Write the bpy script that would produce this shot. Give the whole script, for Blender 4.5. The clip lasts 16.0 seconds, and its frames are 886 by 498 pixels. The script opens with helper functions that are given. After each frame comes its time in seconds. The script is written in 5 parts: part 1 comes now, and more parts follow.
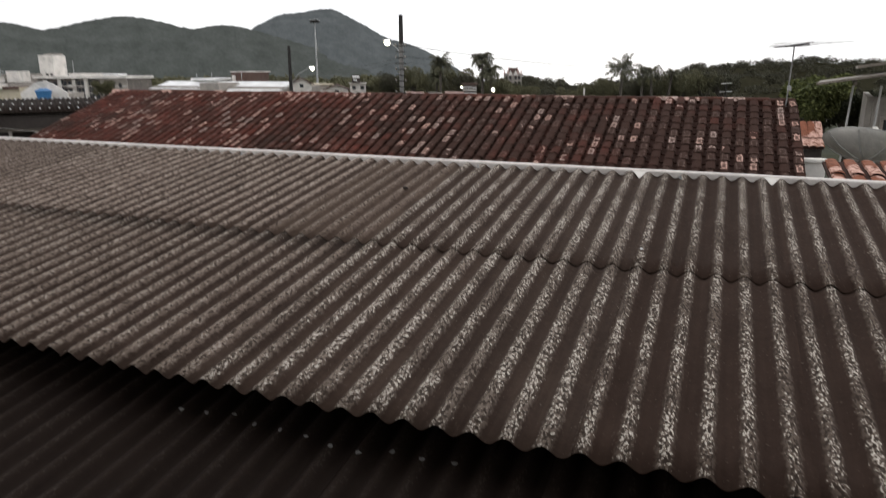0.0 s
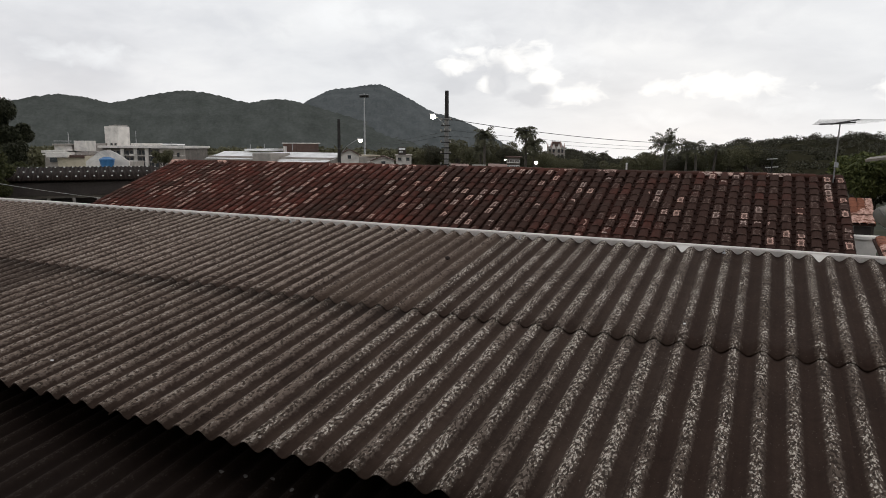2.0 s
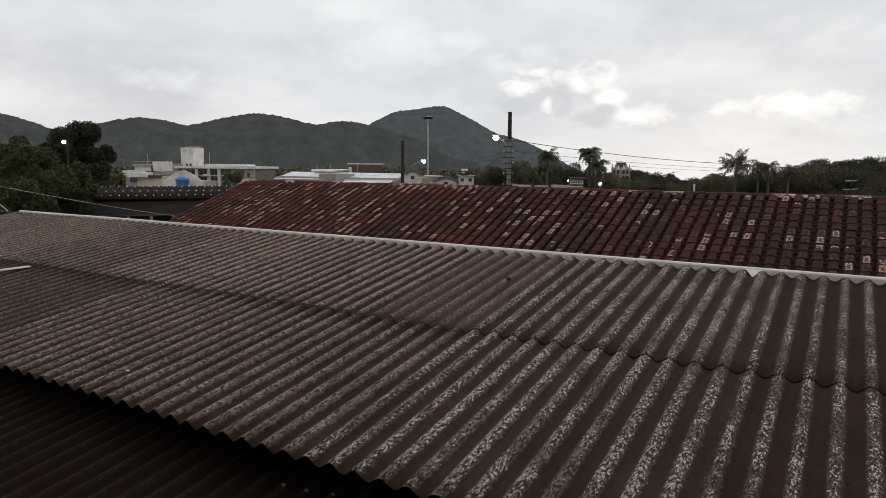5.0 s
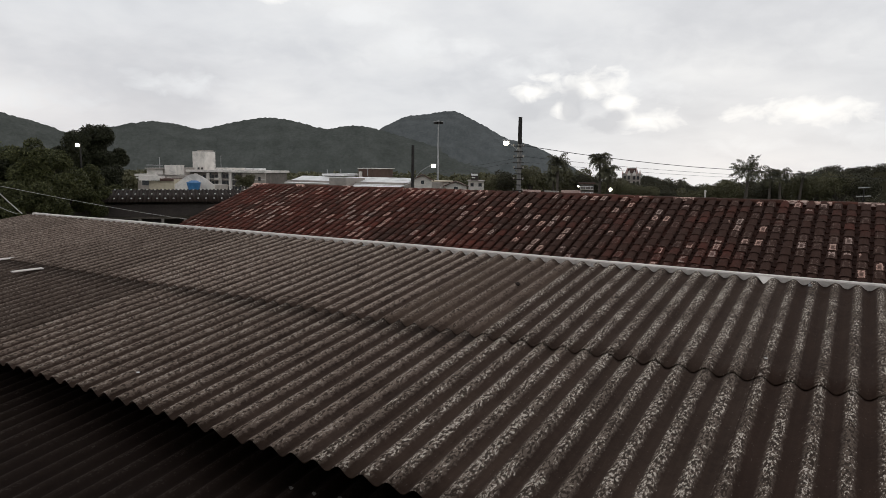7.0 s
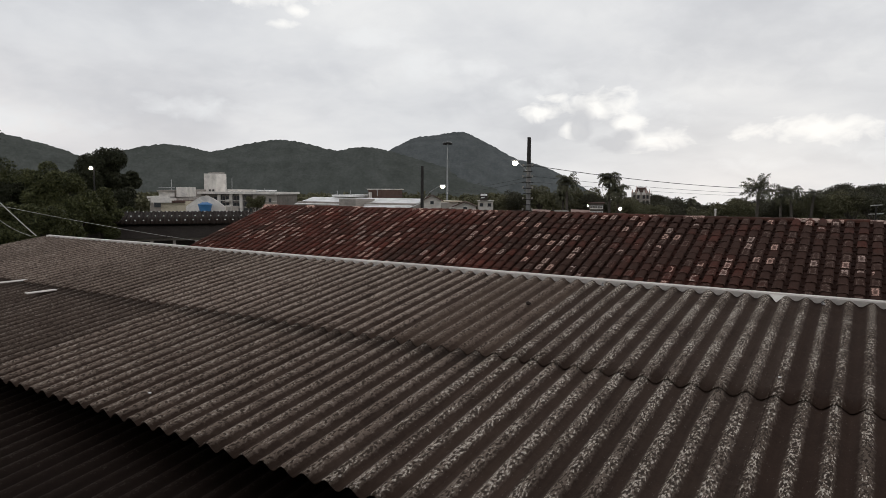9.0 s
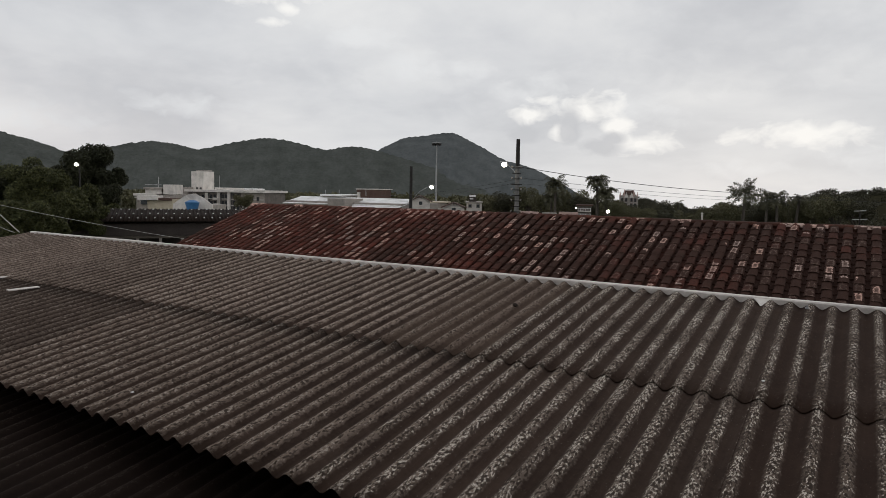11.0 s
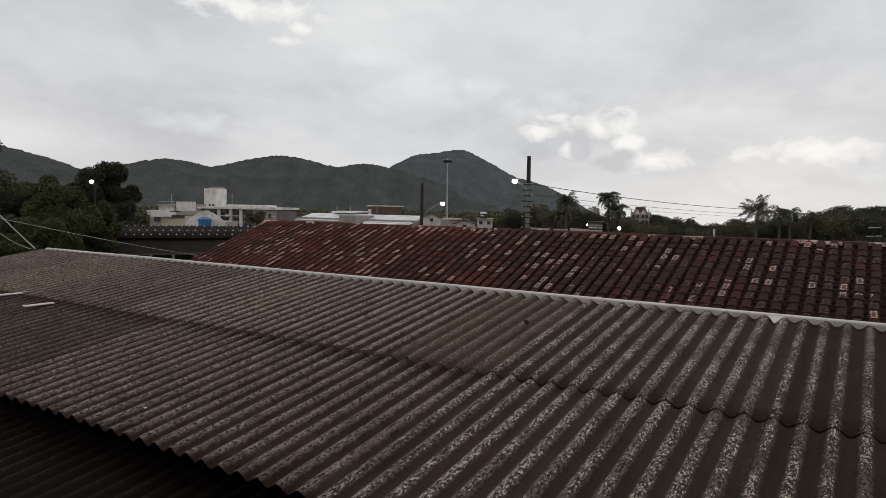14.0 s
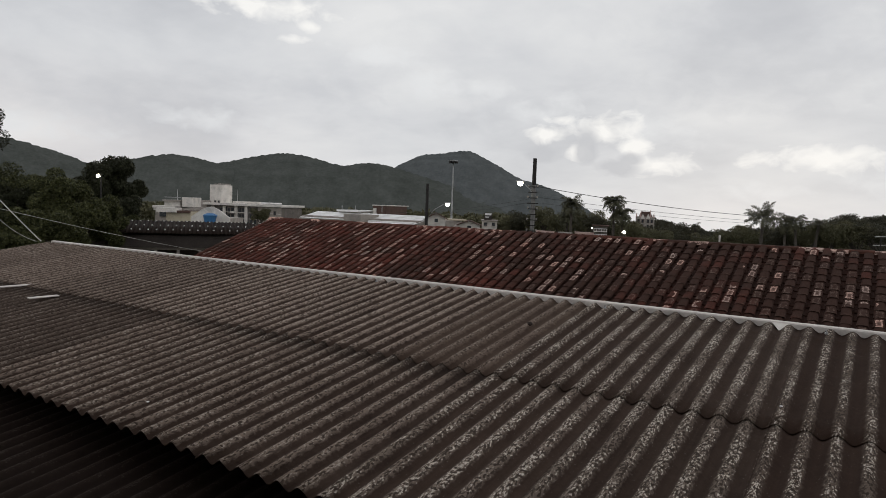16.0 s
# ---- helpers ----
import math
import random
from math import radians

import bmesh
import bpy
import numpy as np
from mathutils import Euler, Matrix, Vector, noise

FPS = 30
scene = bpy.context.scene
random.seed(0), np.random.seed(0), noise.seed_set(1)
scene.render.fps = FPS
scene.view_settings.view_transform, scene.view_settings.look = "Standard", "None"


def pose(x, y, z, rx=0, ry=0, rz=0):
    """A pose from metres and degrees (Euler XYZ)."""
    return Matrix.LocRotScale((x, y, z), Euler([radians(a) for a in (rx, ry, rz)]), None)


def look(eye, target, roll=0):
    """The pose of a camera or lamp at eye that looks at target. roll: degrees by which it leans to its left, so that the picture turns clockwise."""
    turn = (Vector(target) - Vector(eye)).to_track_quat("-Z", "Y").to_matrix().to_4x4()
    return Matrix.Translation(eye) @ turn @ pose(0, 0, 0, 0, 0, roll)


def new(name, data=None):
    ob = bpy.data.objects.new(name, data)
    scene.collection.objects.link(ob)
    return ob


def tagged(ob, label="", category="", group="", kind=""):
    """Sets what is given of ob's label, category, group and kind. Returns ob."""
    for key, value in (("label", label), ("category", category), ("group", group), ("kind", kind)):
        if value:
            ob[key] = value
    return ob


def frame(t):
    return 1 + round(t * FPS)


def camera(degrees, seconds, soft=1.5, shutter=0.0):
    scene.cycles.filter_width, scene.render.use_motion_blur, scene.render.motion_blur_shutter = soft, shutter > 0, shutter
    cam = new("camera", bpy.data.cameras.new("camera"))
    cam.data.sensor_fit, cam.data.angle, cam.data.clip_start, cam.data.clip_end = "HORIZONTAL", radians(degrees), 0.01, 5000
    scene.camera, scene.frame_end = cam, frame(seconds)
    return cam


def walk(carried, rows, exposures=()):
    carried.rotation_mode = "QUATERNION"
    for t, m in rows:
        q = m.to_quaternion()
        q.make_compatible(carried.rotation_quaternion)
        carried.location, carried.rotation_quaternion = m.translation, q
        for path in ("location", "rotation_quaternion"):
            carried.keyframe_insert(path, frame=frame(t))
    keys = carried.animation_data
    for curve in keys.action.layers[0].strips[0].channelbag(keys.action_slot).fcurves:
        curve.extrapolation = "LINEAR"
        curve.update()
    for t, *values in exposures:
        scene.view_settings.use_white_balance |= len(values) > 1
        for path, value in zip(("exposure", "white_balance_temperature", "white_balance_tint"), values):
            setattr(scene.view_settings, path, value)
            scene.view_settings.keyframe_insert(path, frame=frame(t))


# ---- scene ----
cam = camera(66.39, 16.0, soft=0.75, shutter=0.5)
walk(cam, [
    (0.0, pose(-0.050, 0.110, -0.012, 75.148, 0.045, 21.810)),
    (0.5, pose(-0.019, 0.075, 0.006, 79.281, 1.352, 22.819)),
    (1.0, pose(-0.013, 0.037, 0.006, 80.401, 1.267, 21.846)),
    (1.5, pose(-0.024, 0.026, 0.000, 79.272, -1.130, 25.272)),
    (2.0, pose(-0.017, 0.041, 0.006, 81.027, -0.416, 25.492)),
    (2.5, pose(-0.020, 0.042, 0.004, 80.905, 0.128, 26.626)),
    (3.0, pose(-0.015, 0.034, 0.006, 81.695, 0.334, 28.494)),
    (3.5, pose(-0.010, 0.035, 0.006, 82.428, 1.174, 28.033)),
    (4.0, pose(-0.008, 0.033, 0.009, 83.012, 0.702, 29.174)),
    (4.5, pose(-0.010, 0.026, 0.007, 82.904, 0.477, 29.821)),
    (5.0, pose(-0.009, 0.025, 0.007, 82.716, -0.443, 30.731)),
    (7.5, pose(-0.003, 0.022, 0.004, 83.381, -0.578, 31.766)),
    (8.0, pose(0.003, 0.005, 0.003, 83.878, -0.320, 31.876)),
    (8.5, pose(-0.002, 0.010, 0.003, 84.481, -0.419, 32.298)),
    (9.0, pose(-0.002, 0.010, 0.001, 84.816, -0.353, 32.360)),
    (9.5, pose(-0.000, 0.020, 0.003, 84.571, -0.823, 32.502)),
    (12.0, pose(-0.001, 0.024, 0.002, 85.209, -0.963, 31.044)),
    (12.5, pose(-0.003, 0.010, 0.004, 85.385, -1.033, 31.633)),
    (13.0, pose(0.002, 0.013, 0.002, 85.772, -1.243, 31.992)),
    (13.5, pose(-0.003, 0.006, 0.000, 85.719, -1.323, 32.031)),
    (14.0, pose(0.005, 0.004, 0.003, 86.283, -1.002, 32.333)),
    (14.5, pose(0.005, 0.010, 0.003, 86.294, -1.185, 32.443)),
    (15.0, pose(0.000, -0.000, -0.000, 86.400, -1.727, 32.791)),
    (15.5, pose(0.002, 0.000, -0.000, 86.505, -2.025, 32.661)),
    (16.0, pose(-0.004, 0.004, -0.002, 86.331, -2.105, 32.750)),
], exposures=[(0.0, 0.85), (0.5, 0.78), (1.0, 0.48), (1.5, 0.30), (2.5, 0.32), (4.0, 0.20), (5.0, 0.2), (7.5, 0.18), (9.5, 0.1), (12.0, 0.0), (16.0, 0.02)])

# ---- light: overcast evening, the low sun hidden behind the clouds ahead ----
SUN_ELEV, SUN_AZ = radians(8), radians(-8)
world = bpy.data.worlds.new("overcast_sky")
scene.world = world
world.use_nodes = True


def tree_of(nt):
    """Short ways to add nodes to a node tree."""
    def n(kind, **sets):
        node = nt.nodes.new(kind)
        for key, value in sets.items():
            node.inputs[key].default_value = value
        return node

    def link(a, b):
        nt.links.new(a, b)
    return n, link


def math_node(n, link, op, a, b=None, c=None, clamp=False):
    node = n("ShaderNodeMath")
    node.operation, node.use_clamp = op, clamp
    for i, v in enumerate((a, b, c)):
        if v is None:
            continue
        if isinstance(v, (int, float)):
            node.inputs[i].default_value = v
        else:
            link(v, node.inputs[i])
    return node.outputs[0]


def ramp(n, link, fac, stops):
    node = n("ShaderNodeValToRGB")
    els = node.color_ramp.elements
    while len(els) < len(stops):
        els.new(0.5)
    for el, (pos, col) in zip(els, stops):
        el.position = pos
        el.color = (col, col, col, 1) if isinstance(col, (int, float)) else (*col, 1)
    link(fac, node.inputs[0])
    return node.outputs[0]


def mix(n, link, fac, a, b, blend="MIX"):
    node = n("ShaderNodeMix")
    node.data_type, node.blend_type = "RGBA", blend
    for i, v in ((0, fac), (6, a), (7, b)):
        if isinstance(v, (int, float)):
            node.inputs[i].default_value = v if i == 0 else (v, v, v, 1)
        elif isinstance(v, tuple):
            node.inputs[i].default_value = (*v, 1)
        else:
            link(v, node.inputs[i])
    return node.outputs[2]


def near_horizon_glow(n, link, M, az, el):
    """The deck thins low down towards the hidden sun."""
    low = ramp(n, link, M("MULTIPLY", el, 1 / 14.0), [(0.0, 0.55), (0.35, 0.3), (1.0, 0.0)])
    side = ramp(n, link, M("MULTIPLY_ADD", az, 1 / 90.0, 1.0), [(0.2, 0.35), (0.62, 0.45), (0.85, 1.0), (1.0, 1.0)])
    return M("MULTIPLY", low, side)


def build_sky():
    nt = world.node_tree
    nt.nodes.clear()
    n, link = tree_of(nt)
    M = lambda *a, **k: math_node(n, link, *a, **k)
    coord = n("ShaderNodeTexCoord")
    sep = n("ShaderNodeSeparateXYZ")
    link(coord.outputs["Generated"], sep.inputs[0])
    x, y, z = sep.outputs
    # clouds lie on a flat deck, so they crowd together towards the horizon
    lift = M("ADD", M("MAXIMUM", z, 0.0), 0.28)
    deck = n("ShaderNodeCombineXYZ")
    link(M("DIVIDE", x, lift), deck.inputs[0])
    link(M("DIVIDE", y, lift), deck.inputs[1])
    big = n("ShaderNodeTexNoise", Scale=1.0, Detail=6.0, Roughness=0.5, Distortion=0.25)
    link(deck.outputs[0], big.inputs["Vector"])
    fine = n("ShaderNodeTexNoise", Scale=3.0, Detail=5.0, Roughness=0.55, Distortion=0.3)
    link(deck.outputs[0], fine.inputs["Vector"])
    body = M("ADD", M("MULTIPLY", big.outputs["Fac"], 0.7), M("MULTIPLY", fine.outputs["Fac"], 0.3))
    shade = ramp(n, link, body, [(0.36, (0.82, 0.825, 0.83)), (0.5, (0.685, 0.697, 0.722)), (0.64, (0.53, 0.545, 0.58))])
    # breaks in the deck and puffs below it, each at its bearing and height in degrees
    az = M("DEGREES", M("ARCTAN2", x, y))
    el = M("DEGREES", M("ARCSINE", z))
    spot = n("ShaderNodeCombineXYZ")
    link(az, spot.inputs[0])
    link(M("MULTIPLY", el, 1.6), spot.inputs[1])
    curl = n("ShaderNodeTexNoise", Scale=0.5, Detail=5.0, Roughness=0.52, Distortion=0.4)
    link(spot.outputs[0], curl.inputs["Vector"])

    def field(spots, ragged, stops):
        """Highest of several oval mounds, its rim frayed by noise."""
        top = None
        for ca, ce, wa, we in spots:
            v = n("ShaderNodeVectorMath")
            v.operation = "MULTIPLY_ADD"
            link(spot.outputs[0], v.inputs[0])
            v.inputs[1].default_value = (1 / wa, 1 / (1.6 * we), 0)
            v.inputs[2].default_value = (-ca / wa, -ce / we, 0)
            ln = n("ShaderNodeVectorMath")
            ln.operation = "LENGTH"
            link(v.outputs[0], ln.inputs[0])
            f = M("SUBTRACT", 1.0, ln.outputs["Value"])
            top = f if top is None else M("MAXIMUM", top, f)
        frayed = M("ADD", top, M("MULTIPLY_ADD", curl.outputs["Fac"], ragged, -0.5 * ragged))
        return ramp(n, link, frayed, stops)

    lit = near_horizon_glow(n, link, M, az, el)
    col = mix(n, link, lit, shade, (0.825, 0.828, 0.828))
    # a faint pink low in the west, away from the break in the clouds
    blush = M("MULTIPLY", ramp(n, link, M("MULTIPLY", el, 1 / 14.0), [(0.15, 0.6), (0.8, 0.0)]), ramp(n, link, M("MULTIPLY_ADD", az, 1 / 90.0, 1.0), [(0.25, 1.0), (0.6, 0.0)]))
    col = mix(n, link, blush, col, (0.79, 0.745, 0.735))
    grey = field(((-59, 6.4, 12, 2.6), (-8.0, 10.0, 11, 2.6), (-6, 14.5, 12, 3.0), (-30, 7.0, 5, 1.5), (-44, 9.0, 8, 1.6)), 2.4, [(0.0, 0.0), (1.0, 0.36)])
    col = mix(n, link, grey, col, (0.56, 0.575, 0.61))
    thin = field(((-34.0, 9.9, 3.4, 1.3), (-29.3, 9.8, 2.2, 0.9), (-38, 12.0, 4, 1.2), (-24, 8.0, 4.0, 1.6), (-16, 6.5, 4.0, 1.6), (-52, 6.2, 5, 0.9), (-66, 4.6, 7, 1.2), (-8.0, 1.9, 3.4, 0.8), (0.6, 2.6, 3.2, 1.1)), 3.0, [(0.0, 0.0), (1.2, 0.55)])
    col = mix(n, link, thin, col, (0.845, 0.857, 0.868))
    gap = field(((-24.3, 6.3, 2.3, 0.8), (-23.2, 7.4, 1.2, 0.5), (-19.6, 6.5, 2.8, 1.6), (-21.8, 4.9, 1.2, 0.8), (-15.3, 3.9, 3.2, 1.1), (-17.2, 5.2, 2.0, 0.9), (-3.9, 4.5, 5.4, 1.15),
                 (-47.4, 15.1, 5.2, 1.1), (-51.5, 15.6, 3.0, 0.9), (-45.6, 12.8, 1.3, 0.45), (-44.0, 13.9, 1.2, 0.6), (9, 4.0, 3.5, 1.0)), 2.6, [(0.0, 0.0), (0.4, 0.5), (0.9, 1.0)])
    col = mix(n, link, gap, col, (0.98, 0.97, 0.945))
    puff = field(((-18.4, 3.6, 2.2, 0.85), (-17.6, 4.2, 1.4, 0.7), (-21.0, 5.3, 1.2, 1.7), (-24.4, 4.5, 1.8, 0.8)), 1.3, [(0.0, 0.0), (0.5, 0.85)])
    col = mix(n, link, puff, col, (0.585, 0.597, 0.625))
    sky = n("ShaderNodeTexSky")
    sky.sky_type, sky.sun_disc, sky.sun_elevation, sky.sun_rotation = "NISHITA", False, SUN_ELEV, SUN_AZ
    clear = n("ShaderNodeBackground", Strength=0.05)
    link(sky.outputs[0], clear.inputs["Color"])
    cloud = n("ShaderNodeBackground", Strength=0.945)
    link(col, cloud.inputs["Color"])
    both = n("ShaderNodeMixShader", Fac=0.985)
    link(clear.outputs[0], both.inputs[1])
    link(cloud.outputs[0], both.inputs[2])
    out = n("ShaderNodeOutputWorld")
    link(both.outputs[0], out.inputs["Surface"])


build_sky()
sun_data = bpy.data.lights.new("sun", "SUN")
sun_data.energy, sun_data.angle, sun_data.color = 0.5, radians(25), (1.0, 0.93, 0.84)
sun_lamp = new("sun", sun_data)
sun_lamp.matrix_world = look((60 * math.sin(SUN_AZ), 60, 60 * math.tan(SUN_ELEV)), (0, 0, 0))

# ---- materials ----
def surface(name, dark, light, scale=3.0, fine=40.0, rough=0.8, bump=0.3, metal=0.0, spec=0.3, stain=None, stain_amount=0.5, stain_scale=0.8, depth=0.01, space="Object"):
    """A weathered surface: two colours mixed by noise at two sizes, stains of a third, and fine relief."""
    m = bpy.data.materials.new(name)
    m.use_nodes = True
    nt = m.node_tree
    n, link = tree_of(nt)
    bsdf = nt.nodes["Principled BSDF"]
    co = n("ShaderNodeTexCoord").outputs[space]
    a = n("ShaderNodeTexNoise", Scale=scale, Detail=5.0, Roughness=0.6)
    b = n("ShaderNodeTexNoise", Scale=fine, Detail=4.0, Roughness=0.65)
    link(co, a.inputs["Vector"])
    link(co, b.inputs["Vector"])
    f = math_node(n, link, "ADD", math_node(n, link, "MULTIPLY", a.outputs["Fac"], 0.6), math_node(n, link, "MULTIPLY", b.outputs["Fac"], 0.4))
    f = ramp(n, link, f, [(0.36, 0.0), (0.64, 1.0)])
    col = mix(n, link, f, dark, light)
    if stain:
        s = n("ShaderNodeTexNoise", Scale=stain_scale, Detail=6.0, Roughness=0.7, Distortion=0.8)
        link(co, s.inputs["Vector"])
        sf = ramp(n, link, s.outputs["Fac"], [(0.48, 0.0), (0.66, stain_amount)])
        col = mix(n, link, sf, col, stain)
    link(col, bsdf.inputs["Base Color"])
    r = math_node(n, link, "ADD", math_node(n, link, "MULTIPLY", b.outputs["Fac"], 0.25), rough - 0.12, clamp=True)
    link(r, bsdf.inputs["Roughness"])
    bsdf.inputs["Metallic"].default_value = metal
    bsdf.inputs["Specular IOR Level"].default_value = spec
    if bump:
        bp = n("ShaderNodeBump", Strength=bump, Distance=depth)
        link(b.outputs["Fac"], bp.inputs["Height"])
        link(bp.outputs[0], bsdf.inputs["Normal"])
    return m


def fibre_cement(name, lichen, base_dark, base_light, brown=0.0, worn_to=(0.19, 0.148, 0.118), worn_by=0.36, reach=0.38, pits=0.0, lap_dirt_shade=0.0, film=0.50):
    """Old corrugated fibre cement: dark mould in the valleys, pale lichen flecks on the wave crests."""
    m = bpy.data.materials.new(name)
    m.use_nodes = True
    nt = m.node_tree
    n, link = tree_of(nt)
    M = lambda *a, **k: math_node(n, link, *a, **k)
    bsdf = nt.nodes["Principled BSDF"]
    tc = n("ShaderNodeTexCoord")
    co = tc.outputs["Object"]
    info = n("ShaderNodeObjectInfo")
    off = n("ShaderNodeCombineXYZ")
    link(M("MULTIPLY", info.outputs["Random"], 37.0), off.inputs[0])
    link(M("MULTIPLY", info.outputs["Random"], 11.0), off.inputs[1])
    add = n("ShaderNodeVectorMath")
    add.operation = "ADD"
    link(co, add.inputs[0])
    link(off.outputs[0], add.inputs[1])
    at = add.outputs[0]
    sep = n("ShaderNodeSeparateXYZ")
    link(co, sep.inputs[0])
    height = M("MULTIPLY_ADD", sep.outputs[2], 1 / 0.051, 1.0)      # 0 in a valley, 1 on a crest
    big = n("ShaderNodeTexNoise", Scale=2.2, Detail=5.0, Roughness=0.65)
    mid = n("ShaderNodeTexNoise", Scale=22.0, Detail=4.0, Roughness=0.7)
    grain = n("ShaderNodeTexNoise", Scale=150.0, Detail=3.0, Roughness=0.7)
    for t in (big, mid, grain):
        link(at, t.inputs["Vector"])
    # streaks run down the slope
    st = n("ShaderNodeMapping")
    st.inputs["Scale"].default_value = (26.0, 0.9, 1.0)
    link(at, st.inputs["Vector"])
    streak = n("ShaderNodeTexNoise", Scale=1.0, Detail=4.0, Roughness=0.6)
    link(st.outputs[0], streak.inputs["Vector"])
    f = M("ADD", M("MULTIPLY", big.outputs["Fac"], 0.45), M("ADD", M("MULTIPLY", mid.outputs["Fac"], 0.25), M("MULTIPLY", streak.outputs["Fac"], 0.3)))
    f = ramp(n, link, f, [(0.36, 0.0), (0.66, 1.0)])
    col = mix(n, link, f, base_dark, base_light)
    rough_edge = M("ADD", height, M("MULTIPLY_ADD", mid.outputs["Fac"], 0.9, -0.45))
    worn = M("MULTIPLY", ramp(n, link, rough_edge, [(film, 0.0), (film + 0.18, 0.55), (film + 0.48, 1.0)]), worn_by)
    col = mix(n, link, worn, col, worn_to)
    tone = M("MULTIPLY_ADD", info.outputs["Random"], 0.26, 0.90)
    col = mix(n, link, 1.0, col, tone, "MULTIPLY")
    if brown:
        bf = M("MULTIPLY", ramp(n, link, big.outputs["Fac"], [(0.4, 0.2), (0.6, 1.0)]), brown)
        col = mix(n, link, bf, col, (0.10, 0.072, 0.052))
    if lap_dirt_shade:
        # dirt below the end lap, with the lap's shade painted into the colour
        near_lap = ramp(n, link, M("ADD", M("MULTIPLY", sep.outputs[1], 1 / 2.3), M("MULTIPLY_ADD", big.outputs["Fac"], 0.16, -0.08)), [(0.80, 0.0), (0.91, lap_dirt_shade)])
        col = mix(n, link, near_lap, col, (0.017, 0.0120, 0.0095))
    # lichen: flecks in the upper half of the wave, thinning out unevenly
    sp = n("ShaderNodeMapping")
    sp.inputs["Scale"].default_value = (90.0, 38.0, 12.0)
    link(at, sp.inputs["Vector"])
    fleck = n("ShaderNodeTexNoise", Scale=1.0, Detail=3.0, Roughness=0.6, Distortion=0.15)
    link(sp.outputs[0], fleck.inputs["Vector"])
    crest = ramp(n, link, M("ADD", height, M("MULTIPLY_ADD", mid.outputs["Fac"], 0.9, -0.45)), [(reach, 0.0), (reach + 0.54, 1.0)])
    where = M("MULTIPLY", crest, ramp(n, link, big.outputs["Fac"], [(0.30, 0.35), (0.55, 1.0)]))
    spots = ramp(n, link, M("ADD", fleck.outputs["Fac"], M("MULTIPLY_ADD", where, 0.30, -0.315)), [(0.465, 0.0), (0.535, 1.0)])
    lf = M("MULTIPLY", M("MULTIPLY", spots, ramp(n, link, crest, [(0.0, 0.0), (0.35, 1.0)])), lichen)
    # black specks of mould eat into the lichen
    pit = n("ShaderNodeTexNoise", Scale=0.85, Detail=2.5, Roughness=0.5)
    shift = n("ShaderNodeVectorMath")
    shift.operation = "ADD"
    link(sp.outputs[0], shift.inputs[0])
    shift.inputs[1].default_value = (31.7, 12.3, 5.1)
    link(shift.outputs[0], pit.inputs["Vector"])
    holes = ramp(n, link, pit.outputs["Fac"], [(0.535 - pits, 0.0), (0.585 - pits, 0.95)])
    lf = M("MULTIPLY", lf, M("SUBTRACT", 1.0, holes))
    col = mix(n, link, M("MULTIPLY", holes, M("MULTIPLY", crest, 0.85)), col, (0.022, 0.015, 0.011))
    tint = mix(n, link, ramp(n, link, grain.outputs["Fac"], [(0.35, 0.0), (0.65, 1.0)]), (0.39, 0.338, 0.286), (0.755, 0.688, 0.605))
    col = mix(n, link, lf, col, tint)
    # a few stray flecks lie in the valleys as well
    stray = M("MULTIPLY", ramp(n, link, fleck.outputs["Fac"], [(0.66, 0.0), (0.74, 1.0)]), lichen * 0.22)
    col = mix(n, link, stray, col, (0.42, 0.37, 0.31))
    link(col, bsdf.inputs["Base Color"])
    bsdf.inputs["Specular IOR Level"].default_value = 0.07
    link(M("MULTIPLY_ADD", grain.outputs["Fac"], 0.15, 0.82), bsdf.inputs["Roughness"])
    hsum = M("ADD", M("MULTIPLY", grain.outputs["Fac"], 0.35), M("ADD", M("MULTIPLY", mid.outputs["Fac"], 0.5), M("MULTIPLY", lf, 0.6)))
    bp = n("ShaderNodeBump", Strength=0.55, Distance=0.006)
    link(hsum, bp.inputs["Height"])
    link(bp.outputs[0], bsdf.inputs["Normal"])
    return m


